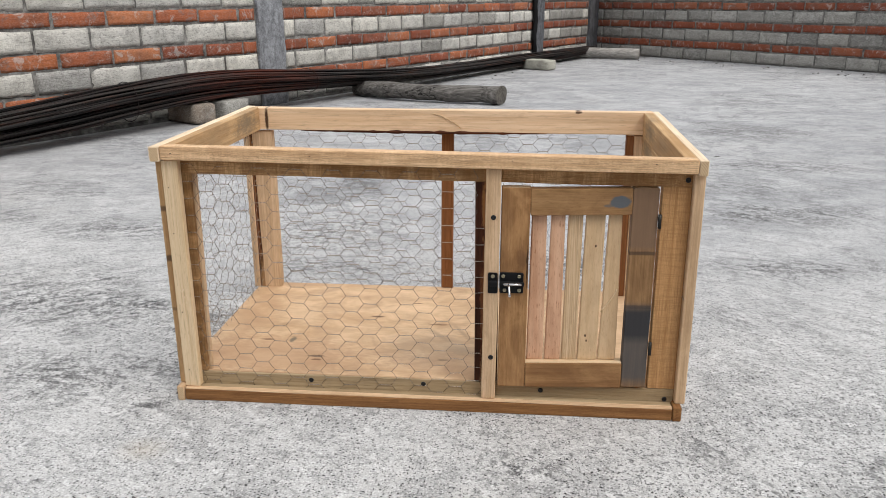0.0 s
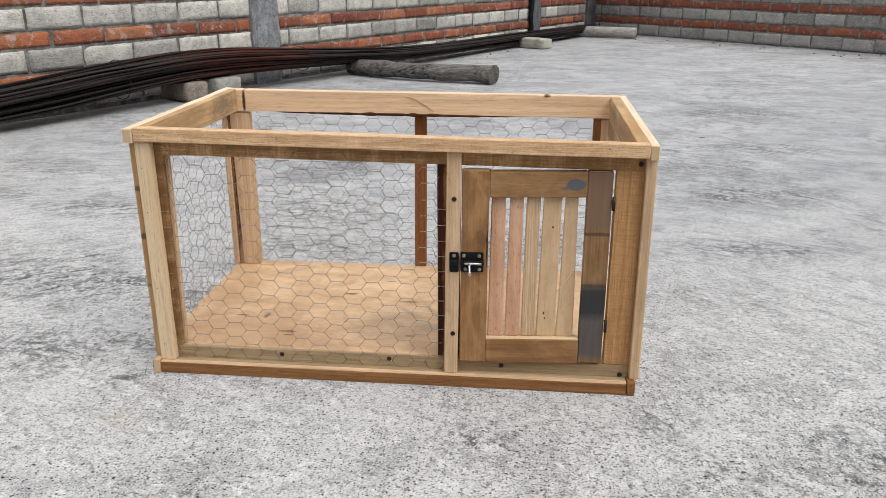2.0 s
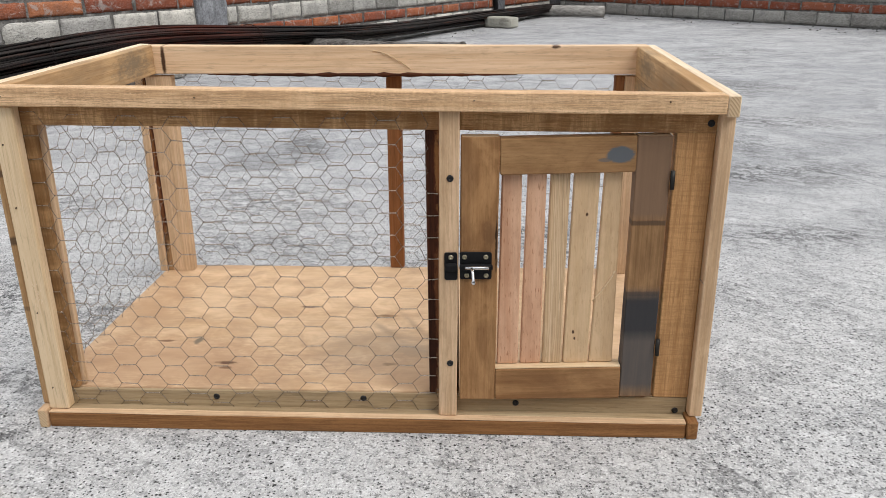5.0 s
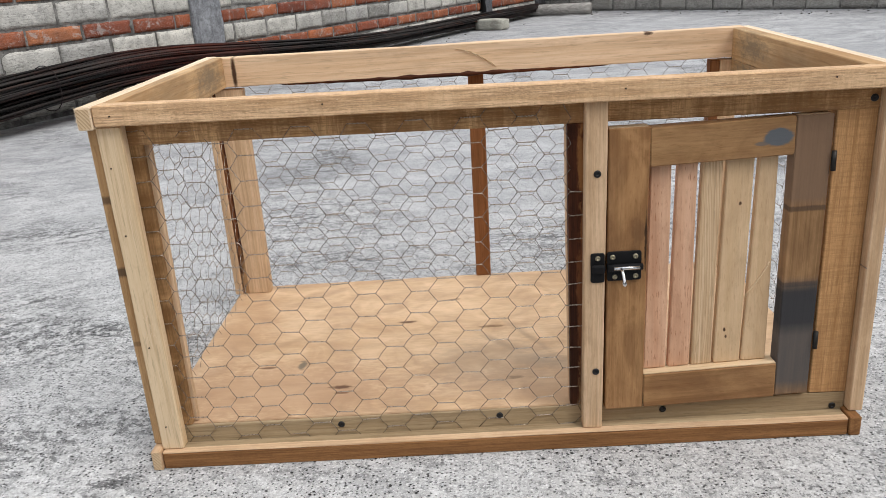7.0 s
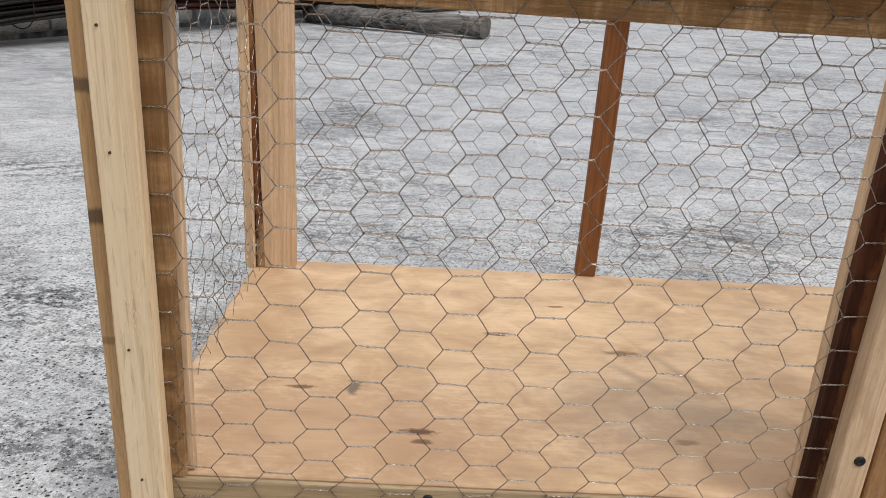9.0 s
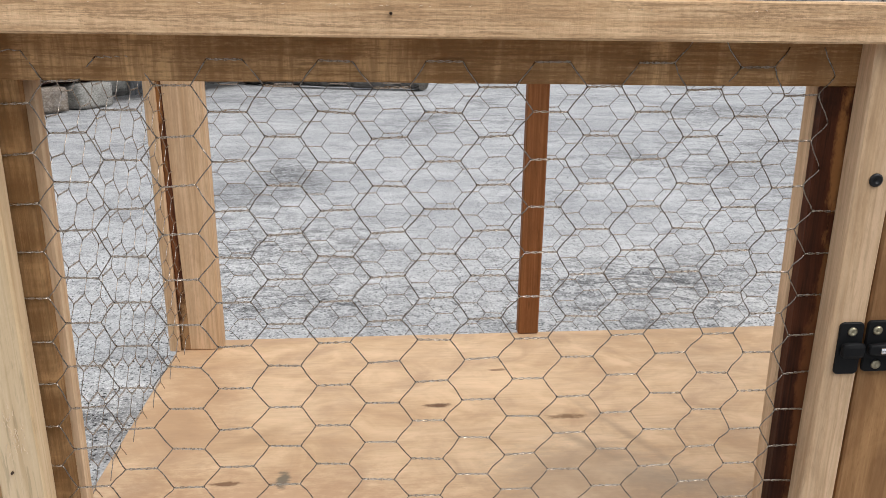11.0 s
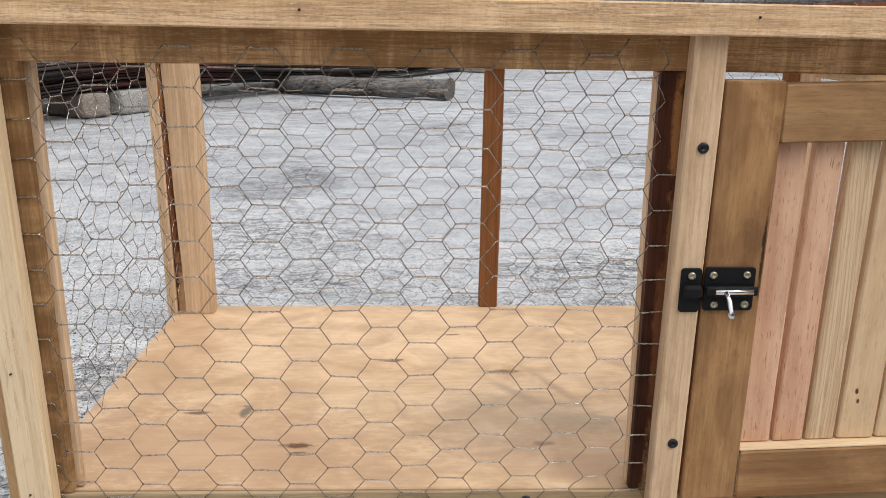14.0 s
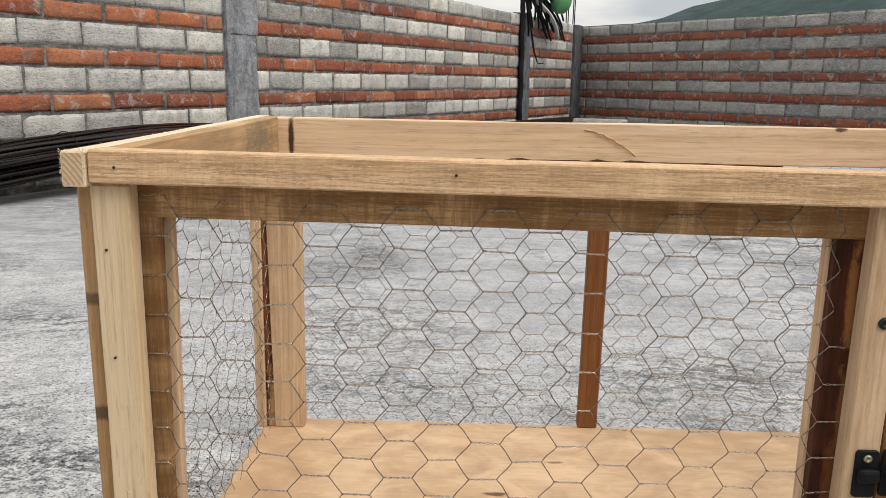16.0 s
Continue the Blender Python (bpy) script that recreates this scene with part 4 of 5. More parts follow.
corner = board("back_post", B, PINE, (-0.4180, -0.3765), (0.4505, 0.470), (0.0446, 0.3995), "z", rise=0.002, label="pale back corner post")
for v in corner.data.vertices:
    # the bark side leans, so that the post widens upwards
    if v.co.y < 0:
        v.co.y -= 0.0030 * v.co.x / 0.177
board("back_post", B, PINE, (-0.4385, -0.4259), (0.4475, 0.472), (0.0446, 0.4225), "z", rise=0.002)
board("bark_edge", B, BARK_EDGE, (-0.4268, -0.4120), (0.4514, 0.4690), (0.0446, 0.3990), "z", wear=0.0016)
board("back_post", B, RUST_WOOD, (-0.0128, 0.0128), (0.4735, 0.4885), (0.0446, 0.43), "z", rise=0.004, label="reddish-brown back middle post")
board("back_post", B, RUST_WOOD, (0.373, 0.388), (0.4525, 0.472), (0.0446, 0.3965), "z")
board("back_post", B, PINE, (0.3885, 0.416), (0.4525, 0.472), (0.0446, 0.3965), "z")


# a dark tube draws the jagged shadow along the rail's torn lower edge
tagged(tube("torn_edge", [(-0.31 + 0.52 * f, 0.4490, 0.4024 - 0.0024 * f) for f in [k / 40 for k in range(41)]],
            [0.0006 + 0.0050 * math.sin(math.pi * k / 40) ** 0.7 * (0.7 + 0.6 * noise.noise(Vector((k * 0.9, 3.0, 1.0)))) for k in range(41)], BARK_EDGE, B, 6), "torn lower edge of the back rail with its jagged shadow in dark colour")
verts, faces = [], []
for n in range(9):
    # a splinter on the inner face of the back rail, torn into strands
    a, b = (0.0, 1.0) if n < 2 else (0.09 * n, 0.09 * n + 0.16)
    line = []
    for k in range(13):
        f = a + (b - a) * k / 12
        off = 0.0009 * noise.noise(Vector((n * 3.3, k * 0.55, 2.0))) + (0.0 if n < 2 else 0.0035 * (k / 12 - 0.3) * (1 if n % 2 else -1))
        line.append((-0.028 + 0.062 * f, 0.4462 - (0.0012 if n > 1 else 0.0), 0.4405 - 0.030 * f ** 1.6 + off))
    v, fs = tube_data(line, 0.0008 if n < 2 else 0.0004, 5)
    faces.extend([[i + len(verts) for i in face] for face in fs])
    verts.extend(v)
mesh_object("splinter", verts, faces, PINE_WHITE, B)

rng = random.Random(21)
verts, faces = [], []
for n in range(330):
    # torn fibres round the sawn end, along the arrises of the rails and on the face of the corner strip
    long = 0.0042
    if n < 70:
        a = rng.choice((0, 1, 2, 3))
        p = Vector((rng.uniform(-0.4305, -0.4145), -0.0018, rng.uniform(0.4255, 0.4490)))
        p.x, p.z = (p.x if a < 2 else (-0.4303 if a == 2 else -0.4147)), (p.z if a > 1 else (0.4257 if a else 0.4486))
        d, long = Vector((p.x + 0.4225, -0.006, p.z - 0.437)) + Vector((rng.uniform(-1, 1), rng.uniform(-1, 1), rng.uniform(-1, 1))) * 0.006, 0.0014
    elif n < 250:
        side = rng.choice((0.0004, 0.0004, 0.0232))
        p, d = Vector((rng.uniform(-0.41, 0.42), side, 0.0)), Vector((rng.choice((-1, 1)), rng.uniform(-0.6, 0.2), rng.uniform(-0.2, 0.7)))
        p.z = 0.4430 - 0.0138 * (p.x + 0.4)
        long = 0.0026
    elif n < 300:
        p, d = Vector((-0.4303, rng.uniform(0.0, 0.46), 0.0)), Vector((-0.5, rng.choice((-1, 1)), rng.uniform(0.1, 0.7)))
        p.z = 0.4480 + 0.0064 * (p.y - 0.23)
    else:
        p, d = Vector((rng.uniform(-0.411, -0.398), 0.0078, rng.gauss(0.190, 0.009))), Vector((rng.uniform(-0.25, 0.25), -0.04, rng.choice((-1, 1))))
        long = 0.006
    d = d.normalized() * rng.uniform(0.25, 1.0) * long
    bend = Vector((rng.uniform(-1, 1), rng.uniform(-1, 1), rng.uniform(-1, 1))) * 0.0004
    v, f = tube_data([p, p + d * 0.5 + bend, p + d], [0.00030, 0.00024, 0.00010], 4)
    faces.extend([[i + len(verts) for i in face] for face in f])
    verts.extend(v)
tagged(mesh_object("frayed_fibres", verts, faces, PINE_PALE, B), "pale torn wood fibres on the rails", kind="stuff")


def hex_mesh(name, x0, z0, width, height, m, phase, parent, label, period=(0.0613, 0.0286), twist=0.0112, pulled=None, wave=1.0):
    """Chicken wire in its own x-z plane: twisted level joints and slanting single wires."""
    px, pz = period
    verts, faces, bright = [], [], []

    def node(j, k, side):
        x, z = phase[0] + j * px / 2, phase[1] + (k + 0.5 * (j % 2)) * pz
        if pulled:
            x, z = pulled(j - 1, k + 0.5 * (j % 2))
        q = noise.noise_vector(Vector((j * 3.1, k * 2.7, phase[0] * 50 + side)))
        w = noise.noise_vector(Vector((x * 6, z * 6, phase[1] * 9)))
        return Vector((x + side * twist + 0.0014 * q.x + 0.001 * w.x, (0.0012 * q.y + 0.002 * w.y) * wave, z + 0.0014 * q.z + 0.001 * w.z))

    def add(pts, r, sides=5, shiny=0):
        mid = (pts[0] + pts[-1]) / 2
        if x0 <= mid.x <= x0 + width and z0 <= mid.z <= z0 + height:
            v, f = tube_data(pts, r, sides)
            base = len(verts)
            verts.extend(v)
            faces.extend([[i + base for i in face] for face in f])
            bright.extend([shiny] * len(f))

    def twined(a, b, turn):
        """Two wires wound round each other."""
        for start in (0.0, math.pi):
            pts = []
            for k in range(13):
                f = k / 12
                w = start + turn + f * math.tau * 2
                pts.append(a.lerp(b, f) + Vector((0, math.cos(w), math.sin(w))) * 0.00046)
            add(pts, 0.00036, 5, 1)

    cols, rows = int(width / (px / 2)) + 4, int(height / pz) + 4
    j0, k0 = int((x0 - phase[0]) / (px / 2)) - 2, int((z0 - phase[1]) / pz) - 2
    if pulled:
        j0, k0 = -7, -1
    for j in range(j0, j0 + cols + 4):
        for k in range(k0, k0 + rows + 4):
            left, right = node(j, k, -1), node(j, k, 1)
            twined(left, right, j * 1.3 + k * 2.1)
            for up in (0, 1):
                kk = k + (up if j % 2 else up - 1)
                nxt = node(j + 1, kk, -1)
                q = noise.noise_vector(Vector((j * 5.3, k * 4.1, up * 9.7)))
                q.y *= wave
                sag = Vector((0, 0.0006 * wave, (0.0002 if up else -0.0002)))
                add([right, right.lerp(nxt, 0.15) + sag * 0.8, right.lerp(nxt, 0.35) + sag * 0.9 + q * 0.0009, right.lerp(nxt, 0.65) - sag * 0.6 + q * 0.0006, right.lerp(nxt, 0.85) - sag * 1.1, nxt], 0.00039)
    net = mesh_object(name, verts, faces, WIRE, parent, m, True)
    net.data.materials.append(WIRE_TWIST)
    net.data.polygons.foreach_set("material_index", bright)
    return tagged(net, label)


def stretched(n, k):
    """The front netting, stapled a little askew and squeezed towards the door."""
    x = (-0.2532 + 0.03082 * n + 0.001537 * k + 2.724e-05 * n * k + 9.606e-05 * n * n + 6.782e-05 * k * k
         - 5.7e-07 * n * n * k - 2.233e-06 * n * k * k - 1.148e-05 * n ** 3 - 5.12e-06 * k ** 3)
    z = (0.01371 + 0.0002161 * n + 0.02684 * k - 6.369e-05 * n * k + 2.072e-04 * n * n + 1.915e-04 * k * k
         - 7.326e-06 * n * n * k + 1.693e-06 * n * k * k - 1.384e-05 * n ** 3 - 6.089e-06 * k ** 3)
    return x, z


hex_mesh("wire_mesh", -0.402, 0.020, 0.502, 0.396, pose(0, 0.0225, 0), (-0.205, 0.353), B, "galvanised hexagonal wire mesh", pulled=stretched, twist=0.0102)
hex_mesh("wire_mesh", -0.405, 0.012, 0.815, 0.39, pose(0, 0.4905, 0), (-0.1685, 0.3266), B, "galvanised hexagonal wire mesh", period=(0.0620, 0.0288), twist=0.0100)
hex_mesh("wire_mesh", 0.02, 0.052, 0.44, 0.361, pose(-0.4165, 0, 0, 0, 0, 90), (0.1908, 0.3491), B, "galvanised hexagonal wire mesh", period=(0.0642, 0.0285), twist=0.0107, wave=0.15)
hex_mesh("wire_mesh", 0.02, 0.028, 0.44, 0.385, pose(0.4195, 0, 0, 0, 0, 90), (0.05, 0.34), B, "galvanised hexagonal wire mesh", twist=0.0105, wave=0.3)


def disc_mesh(radius, depth, sides=14, dome=0.3):
    """A round head that faces -y, its back at y = 0."""
    rings = []
    for r, y in ((radius, 0.0), (radius, -depth * 0.5), (radius * 0.8, -depth), (radius * 0.45, -depth * (1 + dome)), (radius * 0.4, -depth * 0.6)):
        rings.append([(r * math.cos(math.tau * k / sides), y, -r * math.sin(math.tau * k / sides)) for k in range(sides)])
    return sweep(rings)


def screw(x, y, z, parent, mat, radius=0.0042, name="screw", label=""):
    ob = mesh_object(name, *disc_mesh(radius, 0.0014), mat, parent, pose(x, y, z, 0, random.uniform(0, 90), 0), True)
    return tagged(ob, label) if label else ob


for sx, sy, sz in ((0.1172, 0.0078, 0.3408), (0.1155, 0.0078, 0.100), (-0.197, 0.0243, 0.036), (0.0, 0.0243, 0.037), (0.200, 0.0243, 0.034),
                   (0.406, 0.0243, 0.027), (0.413, 0.0231, 0.402)):
    screw(sx, sy, sz, B, SCREW)
for sx, sy, sz in ((-0.4086, 0.0078, 0.380), (-0.4082, 0.0078, 0.3025), (-0.409, 0.0078, 0.163), (-0.409, 0.0078, 0.055), (-0.3952, -0.0002, 0.4375), (-0.170, -0.0002, 0.436), (0.145, -0.0002, 0.432), (0.36, -0.0002, 0.430)):
    screw(sx, sy, sz, B, NAIL, 0.0009, "nail_head")

# door, hung a little askew
DOOR = pose(0.127, 0.0095, 0.045, 0, -0.9, 2.2)
door = part_empty("door", B, DOOR)
tagged(door, "slatted cedar and pine door, shut with a bolt")
DT = 0.019
board("stile", door, DOOR_STILE, (0.0043, 0.0493), (0, DT), (0.001, 0.3432), "z", rise=0.0076)
board("stile", door, STILE_STAINED, (0.2075, 0.2478), (0.0005, DT), (0.001, 0.3402), "z", rise=0.005, label="stile with blackened and brown stains")
board("rail", door, RAIL_PAINTED, (0.0530, 0.2094), (0.0003, DT), (0.2978, 0.3405), label="top rail with a blue-grey paint smear")
board("rail", door, DOOR_WOOD, (0.0462, 0.2047), (-0.001, DT), (0.0005, 0.0445), label="lower rail with a pale top edge")
board("ledge", door, PINE_WHITE, (0.0464, 0.2045), (0.0002, DT), (0.0447, 0.0462), chamfer=0.0003, wear=0.0002)
SLATS = ((0.0510, 0.0746, PINK), (0.0810, 0.1035, PINK), (0.1085, 0.1308, STRIPED), (0.1360, 0.1660, YELLOW_KNOT), (0.1720, 0.1918, YELLOW))
FOOT = ((0.0490, 0.0758), (0.0784, 0.1037), (0.1062, 0.1305), (0.1331, 0.1644), (0.1668, 0.1955))
for (a, b, mat), (fa, fb) in zip(SLATS, FOOT):
    slat = board("slat", door, mat, (a, b), (0.0105, DT + 0.001), (0.0465, 0.2974), "z")
    mid, wide, tall = (a + b) / 2, b - a, 0.2974 - 0.0465
    for v in slat.data.vertices:
        # each slat narrows upwards
        up, across = v.co.x / tall + 0.5, v.co.y / wide + 0.5
        left, right = fa + (a + 0.005 - fa) * up, fb + (b + 0.005 - fb) * up
        v.co.y = left + (right - left) * across - mid
tube("splinter", [(0.1935 - 0.026 * f, 0.0100, 0.172 - 0.040 * f ** 0.8) for f in [k / 10 for k in range(11)]], 0.0009, PINE_WHITE, door, 5)
for hz in (0.288, 0.072):
    tube("hinge", [(0.2503 + 0.013 * (hz - 0.17), -0.001, hz - 0.011), (0.2503 + 0.013 * (hz - 0.17), -0.001, hz + 0.011)], 0.0028, HINGE, door, 10)

# sliding bolt: keeper on the middle strip, plate on the door
latch = part_empty("latch", B, pose(0.1095, 0.0075, 0.2140))
tagged(latch, "black enamelled sliding bolt with a chromed pin")


def plate(name, x, z, y, parent, thick=0.0016):
    """A pressed steel plate in the x-z plane with rounded corners; thick ones are domed into a guide."""
    if thick > 0.004:
        return mesh_object(name, *lump_mesh((x[1] - x[0], thick, z[1] - z[0]), 3, 0.0, 0, 0.0028), BLACK, parent, pose((x[0] + x[1]) / 2, y - thick / 2, z[0]))
    rings = []
    for inset, depth in ((0.0, 0.0), (0.0, 0.7), (0.0005, 1.0)):
        ring = []
        for cx, cz, turn in ((x[1], z[0], 270), (x[1], z[1], 0), (x[0], z[1], 90), (x[0], z[0], 180)):
            r = 0.0028
            ox, oz = cx + (-r if cx == x[1] else r), cz + (-r if cz == z[1] else r)
            for k in range(5):
                a = radians(turn + 22.5 * k)
                ring.append((ox + (r - inset) * math.cos(a), y - thick * depth, oz + (r - inset) * math.sin(a)))
        rings.append(ring)
    return mesh_object(name, *sweep(rings), BLACK, parent)


plate("keeper_plate", (0.000, 0.0158), (0.0, 0.0355), 0.0005, latch)
plate("keeper_loop", (0.001, 0.0160), (0.0125, 0.0230), -0.0013, latch, 0.0055)
plate("bolt_plate", (0.0185, 0.0570), (0.0012, 0.0362), 0.0012, latch, 0.0022)
plate("bolt_guide", (0.0182, 0.0585), (0.0140, 0.0225), -0.0012, latch, 0.0060)
tube("bolt", [(0.0255, -0.0062, 0.0182), (0.0540, -0.0062, 0.0182)], 0.0023, CHROME, latch, 10)
tube("bolt_knob", [(0.0330, -0.0070, 0.0182), (0.0345, -0.0120, 0.0130), (0.0352, -0.0150, 0.0060), (0.0354, -0.0158, 0.0035), (0.0356, -0.0164, 0.0005)],
     [0.0021, 0.0020, 0.0020, 0.0029, 0.0022], CHROME, latch, 10)
for kx, kz, ky in ((0.0080, 0.0295, -0.0011), (0.0245, 0.0300, -0.0010), (0.0500, 0.0302, -0.0010), (0.0270, 0.0065, -0.0010), (0.0505, 0.0065, -0.0010)):
    screw(kx, ky, kz, latch, BRASS, 0.0031)

# ---- things by the walls ----
ALONG = Vector((0.4466, 0.8947, 0))
ACROSS = Vector((0.8947, -0.4466, 0))
BUNDLE_FROM = Vector((-1.68, 3.06, 0))
PROFILE = ((-5.0, 0.008, 0.10), (-3.0, 0.010, 0.13), (-1.06, 0.035, 0.19), (-0.8, 0.048, 0.228), (-0.48, 0.070, 0.252), (-0.22, 0.106, 0.265), (0.19, 0.106, 0.285), (0.75, 0.10, 0.235),
           (2.0, 0.05, 0.145), (2.86, 0.035, 0.126), (3.95, 0.025, 0.13), (5.38, 0.03, 0.12), (5.95, 0.05, 0.12))


def bundle_at(s):
    ss, lo, hi = zip(*PROFILE)
    return float(np.interp(s, ss, lo)), float(np.interp(s, ss, hi))


bundle = new("rebar_bundle")
tagged(bundle, "long bundle of dark rusty reinforcing bars lying along the wall", "rebar")
rng = random.Random(5)
for n in range(150):
    r, a = math.sqrt(rng.random()), rng.uniform(0, math.tau)
    u, v = r * math.cos(a), r * math.sin(a)
    # lower bars spread towards the wall, added there unseen to shade the floor
    lean = rng.uniform(0.0, 0.10) if v < 0.1 else 0.0
    start, end, seed = rng.uniform(-5.0, -4.4), rng.uniform(5.5, 5.95), rng.uniform(0, 50)
    pts = []
    for k in range(61):
        s = start + (end - start) * k / 60
        lo, hi = bundle_at(s)
        lo, hi = np.mean([bundle_at(s + d)[0] for d in (-0.25, 0, 0.25)]), np.mean([bundle_at(s + d)[1] for d in (-0.25, 0, 0.25)])
        uu = u + 0.35 * noise.noise(Vector((s * 0.5, seed, 0)))
        vv = max(-1, min(1, v + 0.3 * noise.noise(Vector((s * 0.6, seed, 5)))))
        p = BUNDLE_FROM + ALONG * s + ACROSS * (0.085 * uu - lean)
        pts.append((p.x, p.y, (lo + hi) / 2 + (hi - lo) / 2 * vv + 0.005))
    tube("bar", pts, 0.0058, REBAR, bundle, 5)
for s in (-0.42, 0.95, 2.9):
    lo, hi = bundle_at(s)
    c = BUNDLE_FROM + ALONG * s
    pts = [c + ACROSS * (0.11 * math.cos(a)) + ALONG * (0.02 * math.sin(a * 0.5)) + Vector((0, 0, (lo + hi) / 2 + 0.004 + ((hi - lo) / 2 + 0.012) * math.sin(a))) for a in [math.tau * k / 18 for k in range(19)]]
    tube("tie_wire", pts, 0.0022, REBAR, bundle, 5)


def loose_block(name, size, where, turn, mat, label, seed, wear=0.004, tilt=0.0):
    ob = mesh_object(name, *lump_mesh(size, 5, wear, seed, 0.014), mat, None, pose(where[0], where[1], wear * 0.4, 0, tilt, turn), True)
    return tagged(ob, label, "block", "loose blocks")


loose_block("loose_block", (0.31, 0.14, 0.112), (-1.735, 3.16), -33, STONE_TAN, "worn tan cement block propping the steel bars", 3, 0.007)
# takes the darker block tone, for the shade under the bars
loose_block("loose_block", (0.14, 0.20, 0.112), (-1.555, 3.30), -24, BLOCK_SHADE, "grey cement block beside the tan one under the bars", 9)
loose_block("loose_block", (0.30, 0.14, 0.095), (0.31, 6.62), -37, STONE_CREAM, "cream cement block lying under the steel bars", 14)


def log():
    pts, rad = [], []
    for k in range(25):
        f = k / 24
        x = 0.02 - 1.05 * f
        y = 4.02 + 0.02 * f + 0.42 * f ** 2.2 - 0.055 * max(0.0, 1 - f / 0.10)
        r = 0.058 - 0.012 * f - 0.004 * math.sin(f * 5) + 0.006 * noise.noise(Vector((f * 6, 2, 2)))
        pts.append((x, y, r + 0.004 + 0.012 * math.sin(f * 3.2)))
        rad.append(r * (1.0 + 0.14 * math.exp(-(f / 0.06) ** 2)))
    ob = tube("wood_log", pts, rad, BARK, None, 20, 0.25, 3.0)
    ob.data.materials.append(LOG_END)
    for p in ob.data.polygons[-2:]:
        p.material_index, p.use_smooth = 1, False
    return tagged(ob, "charred grey log with cracked bark", "log")


log()
stub = tube("wood_log", [(-1.44 + 0.30 * f, 5.00 - 0.10 * f, 0.055) for f in [k / 8 for k in range(9)]], [0.048, 0.054, 0.057, 0.058, 0.058, 0.057, 0.056, 0.053, 0.046], BARK, None, 16, 0.25, 9.0)
tagged(stub, "short dark log lying in the shade under the steel bars", "log")
tagged(tube("timber_pole", [(0.36 + 1.06 * f, 8.30 - 0.44 * f, 0.062) for f in [k / 12 for k in range(13)]], 0.058, GREY_WOOD, None, 14, 0.08, 8.0),
       "silver-grey timber pole lying near the corner", "pole")

# mortar crumbs swept against the foot of the walls, and one dry leaf on the slab
rng = random.Random(33)
verts, faces = [], []
for n in range(120):
    m = LEFT if n < 35 else RIGHT
    s = rng.uniform(2.4, 6.9) if n < 35 else rng.uniform(0.1, 4.6)
    p = m @ Vector((s, -0.02 - 0.55 * rng.random() ** 2.5, 0.0))
    v, f = lump_mesh((rng.uniform(0.006, 0.022), rng.uniform(0.006, 0.018), rng.uniform(0.004, 0.012)), 1, 0.002, n * 1.7, 0.003)
    turn = pose(p.x, p.y, 0.0, 0, 0, rng.uniform(0, 180))
    faces.extend([[i + len(verts) for i in face] for face in f])
    verts.extend([turn @ q for q in v])
tagged(mesh_object("mortar_crumbs", verts, faces, MORTAR), "grey crumbs of mortar along the foot of the walls", "rubble", kind="stuff")
leaf = []
for k in range(9):
    f = k / 8
    half = 0.011 * math.sin(math.pi * min(1.0, f * 0.92 + 0.06)) ** 0.8
    leaf.append([(0.058 * f - 0.029, -half, 0.004 + 0.006 * f * f), (0.058 * f - 0.029, 0.0, 0.001 + 0.006 * f * f), (0.058 * f - 0.029, half, 0.005 + 0.006 * f * f),
                 (0.058 * f - 0.029, 0.0, 0.0022 + 0.006 * f * f)])
tagged(mesh_object("dry_leaf", *sweep(leaf), LEAF, None, pose(1.01, 2.30, 0.0, 0, 0, -25) @ Matrix.Diagonal((0.42, 0.42, 0.5, 1))), "small curled dark brown dry leaf on the slab", "leaf")

# conduit and cables on the second column, starter bars at the corner
conduit = new("cable_conduit")
tagged(conduit, "black corrugated conduit with loose cables hanging from its top", "conduit")
pts = [LEFT @ Vector((5.445 + 0.010 * math.sin(k * 0.9), -0.030, 0.02 + 1.40 * k / 30)) for k in range(31)]
tube("pipe", pts, [0.024 + (0.004 if k % 2 else 0.0) for k in range(31)], BLACK, conduit, 10, 0.15)
rng = random.Random(11)
for n in range(40):
    white = n in (3, 8)
    reach, drop = (rng.uniform(0.72, 0.84), rng.uniform(0.44, 0.50)) if white else (rng.uniform(0.10, 0.95), rng.uniform(0.12, 0.46))
    side, start = rng.uniform(0.0, 0.14), rng.uniform(-0.03, 0.05)
    p = []
    for k in range(13):
        f = k / 12
        p.append(LEFT @ Vector((5.40 + start + reach * f ** 0.9, -0.02 - (side + 0.06 * white) * math.sin(f * 2.2), 1.40 - start - drop * (f ** (0.7 if white else 1.0)) + 0.05 * math.sin(f * 3.1))))
    tube("cable", p, 0.013 if white else 0.010, CABLE_WHITE if white else BLACK, conduit, 6)
for reach, drop in ((0.42, 0.55), (0.30, 0.48)):
    tube("cable", [LEFT @ Vector((5.47 + reach * f, -0.08, 1.22 - drop * math.sin(min(1.0, f * 1.25) * math.pi * 0.55))) for f in [k / 12 for k in range(13)]], 0.006, BLACK, conduit, 6)
tube("pipe_cap", [LEFT @ Vector((6.00, -0.20, 1.17 + 0.26 * k / 6)) for k in range(7)], [0.04, 0.085, 0.105, 0.110, 0.105, 0.08, 0.03], GREEN_PLASTIC, conduit, 14)
for n, s in enumerate((6.84, 6.98, 7.06, 7.19)):
    bar = tube("starter_bar", [LEFT @ Vector((s, 0.05 + 0.03 * (n % 2), 1.0)), LEFT @ Vector((s + 0.015, 0.05 + 0.03 * (n % 2), 2.6))], 0.006, REBAR, None, 6)
    tagged(bar, "thin upright steel starter bar above the corner column", "rebar", "starter bars at the corner")


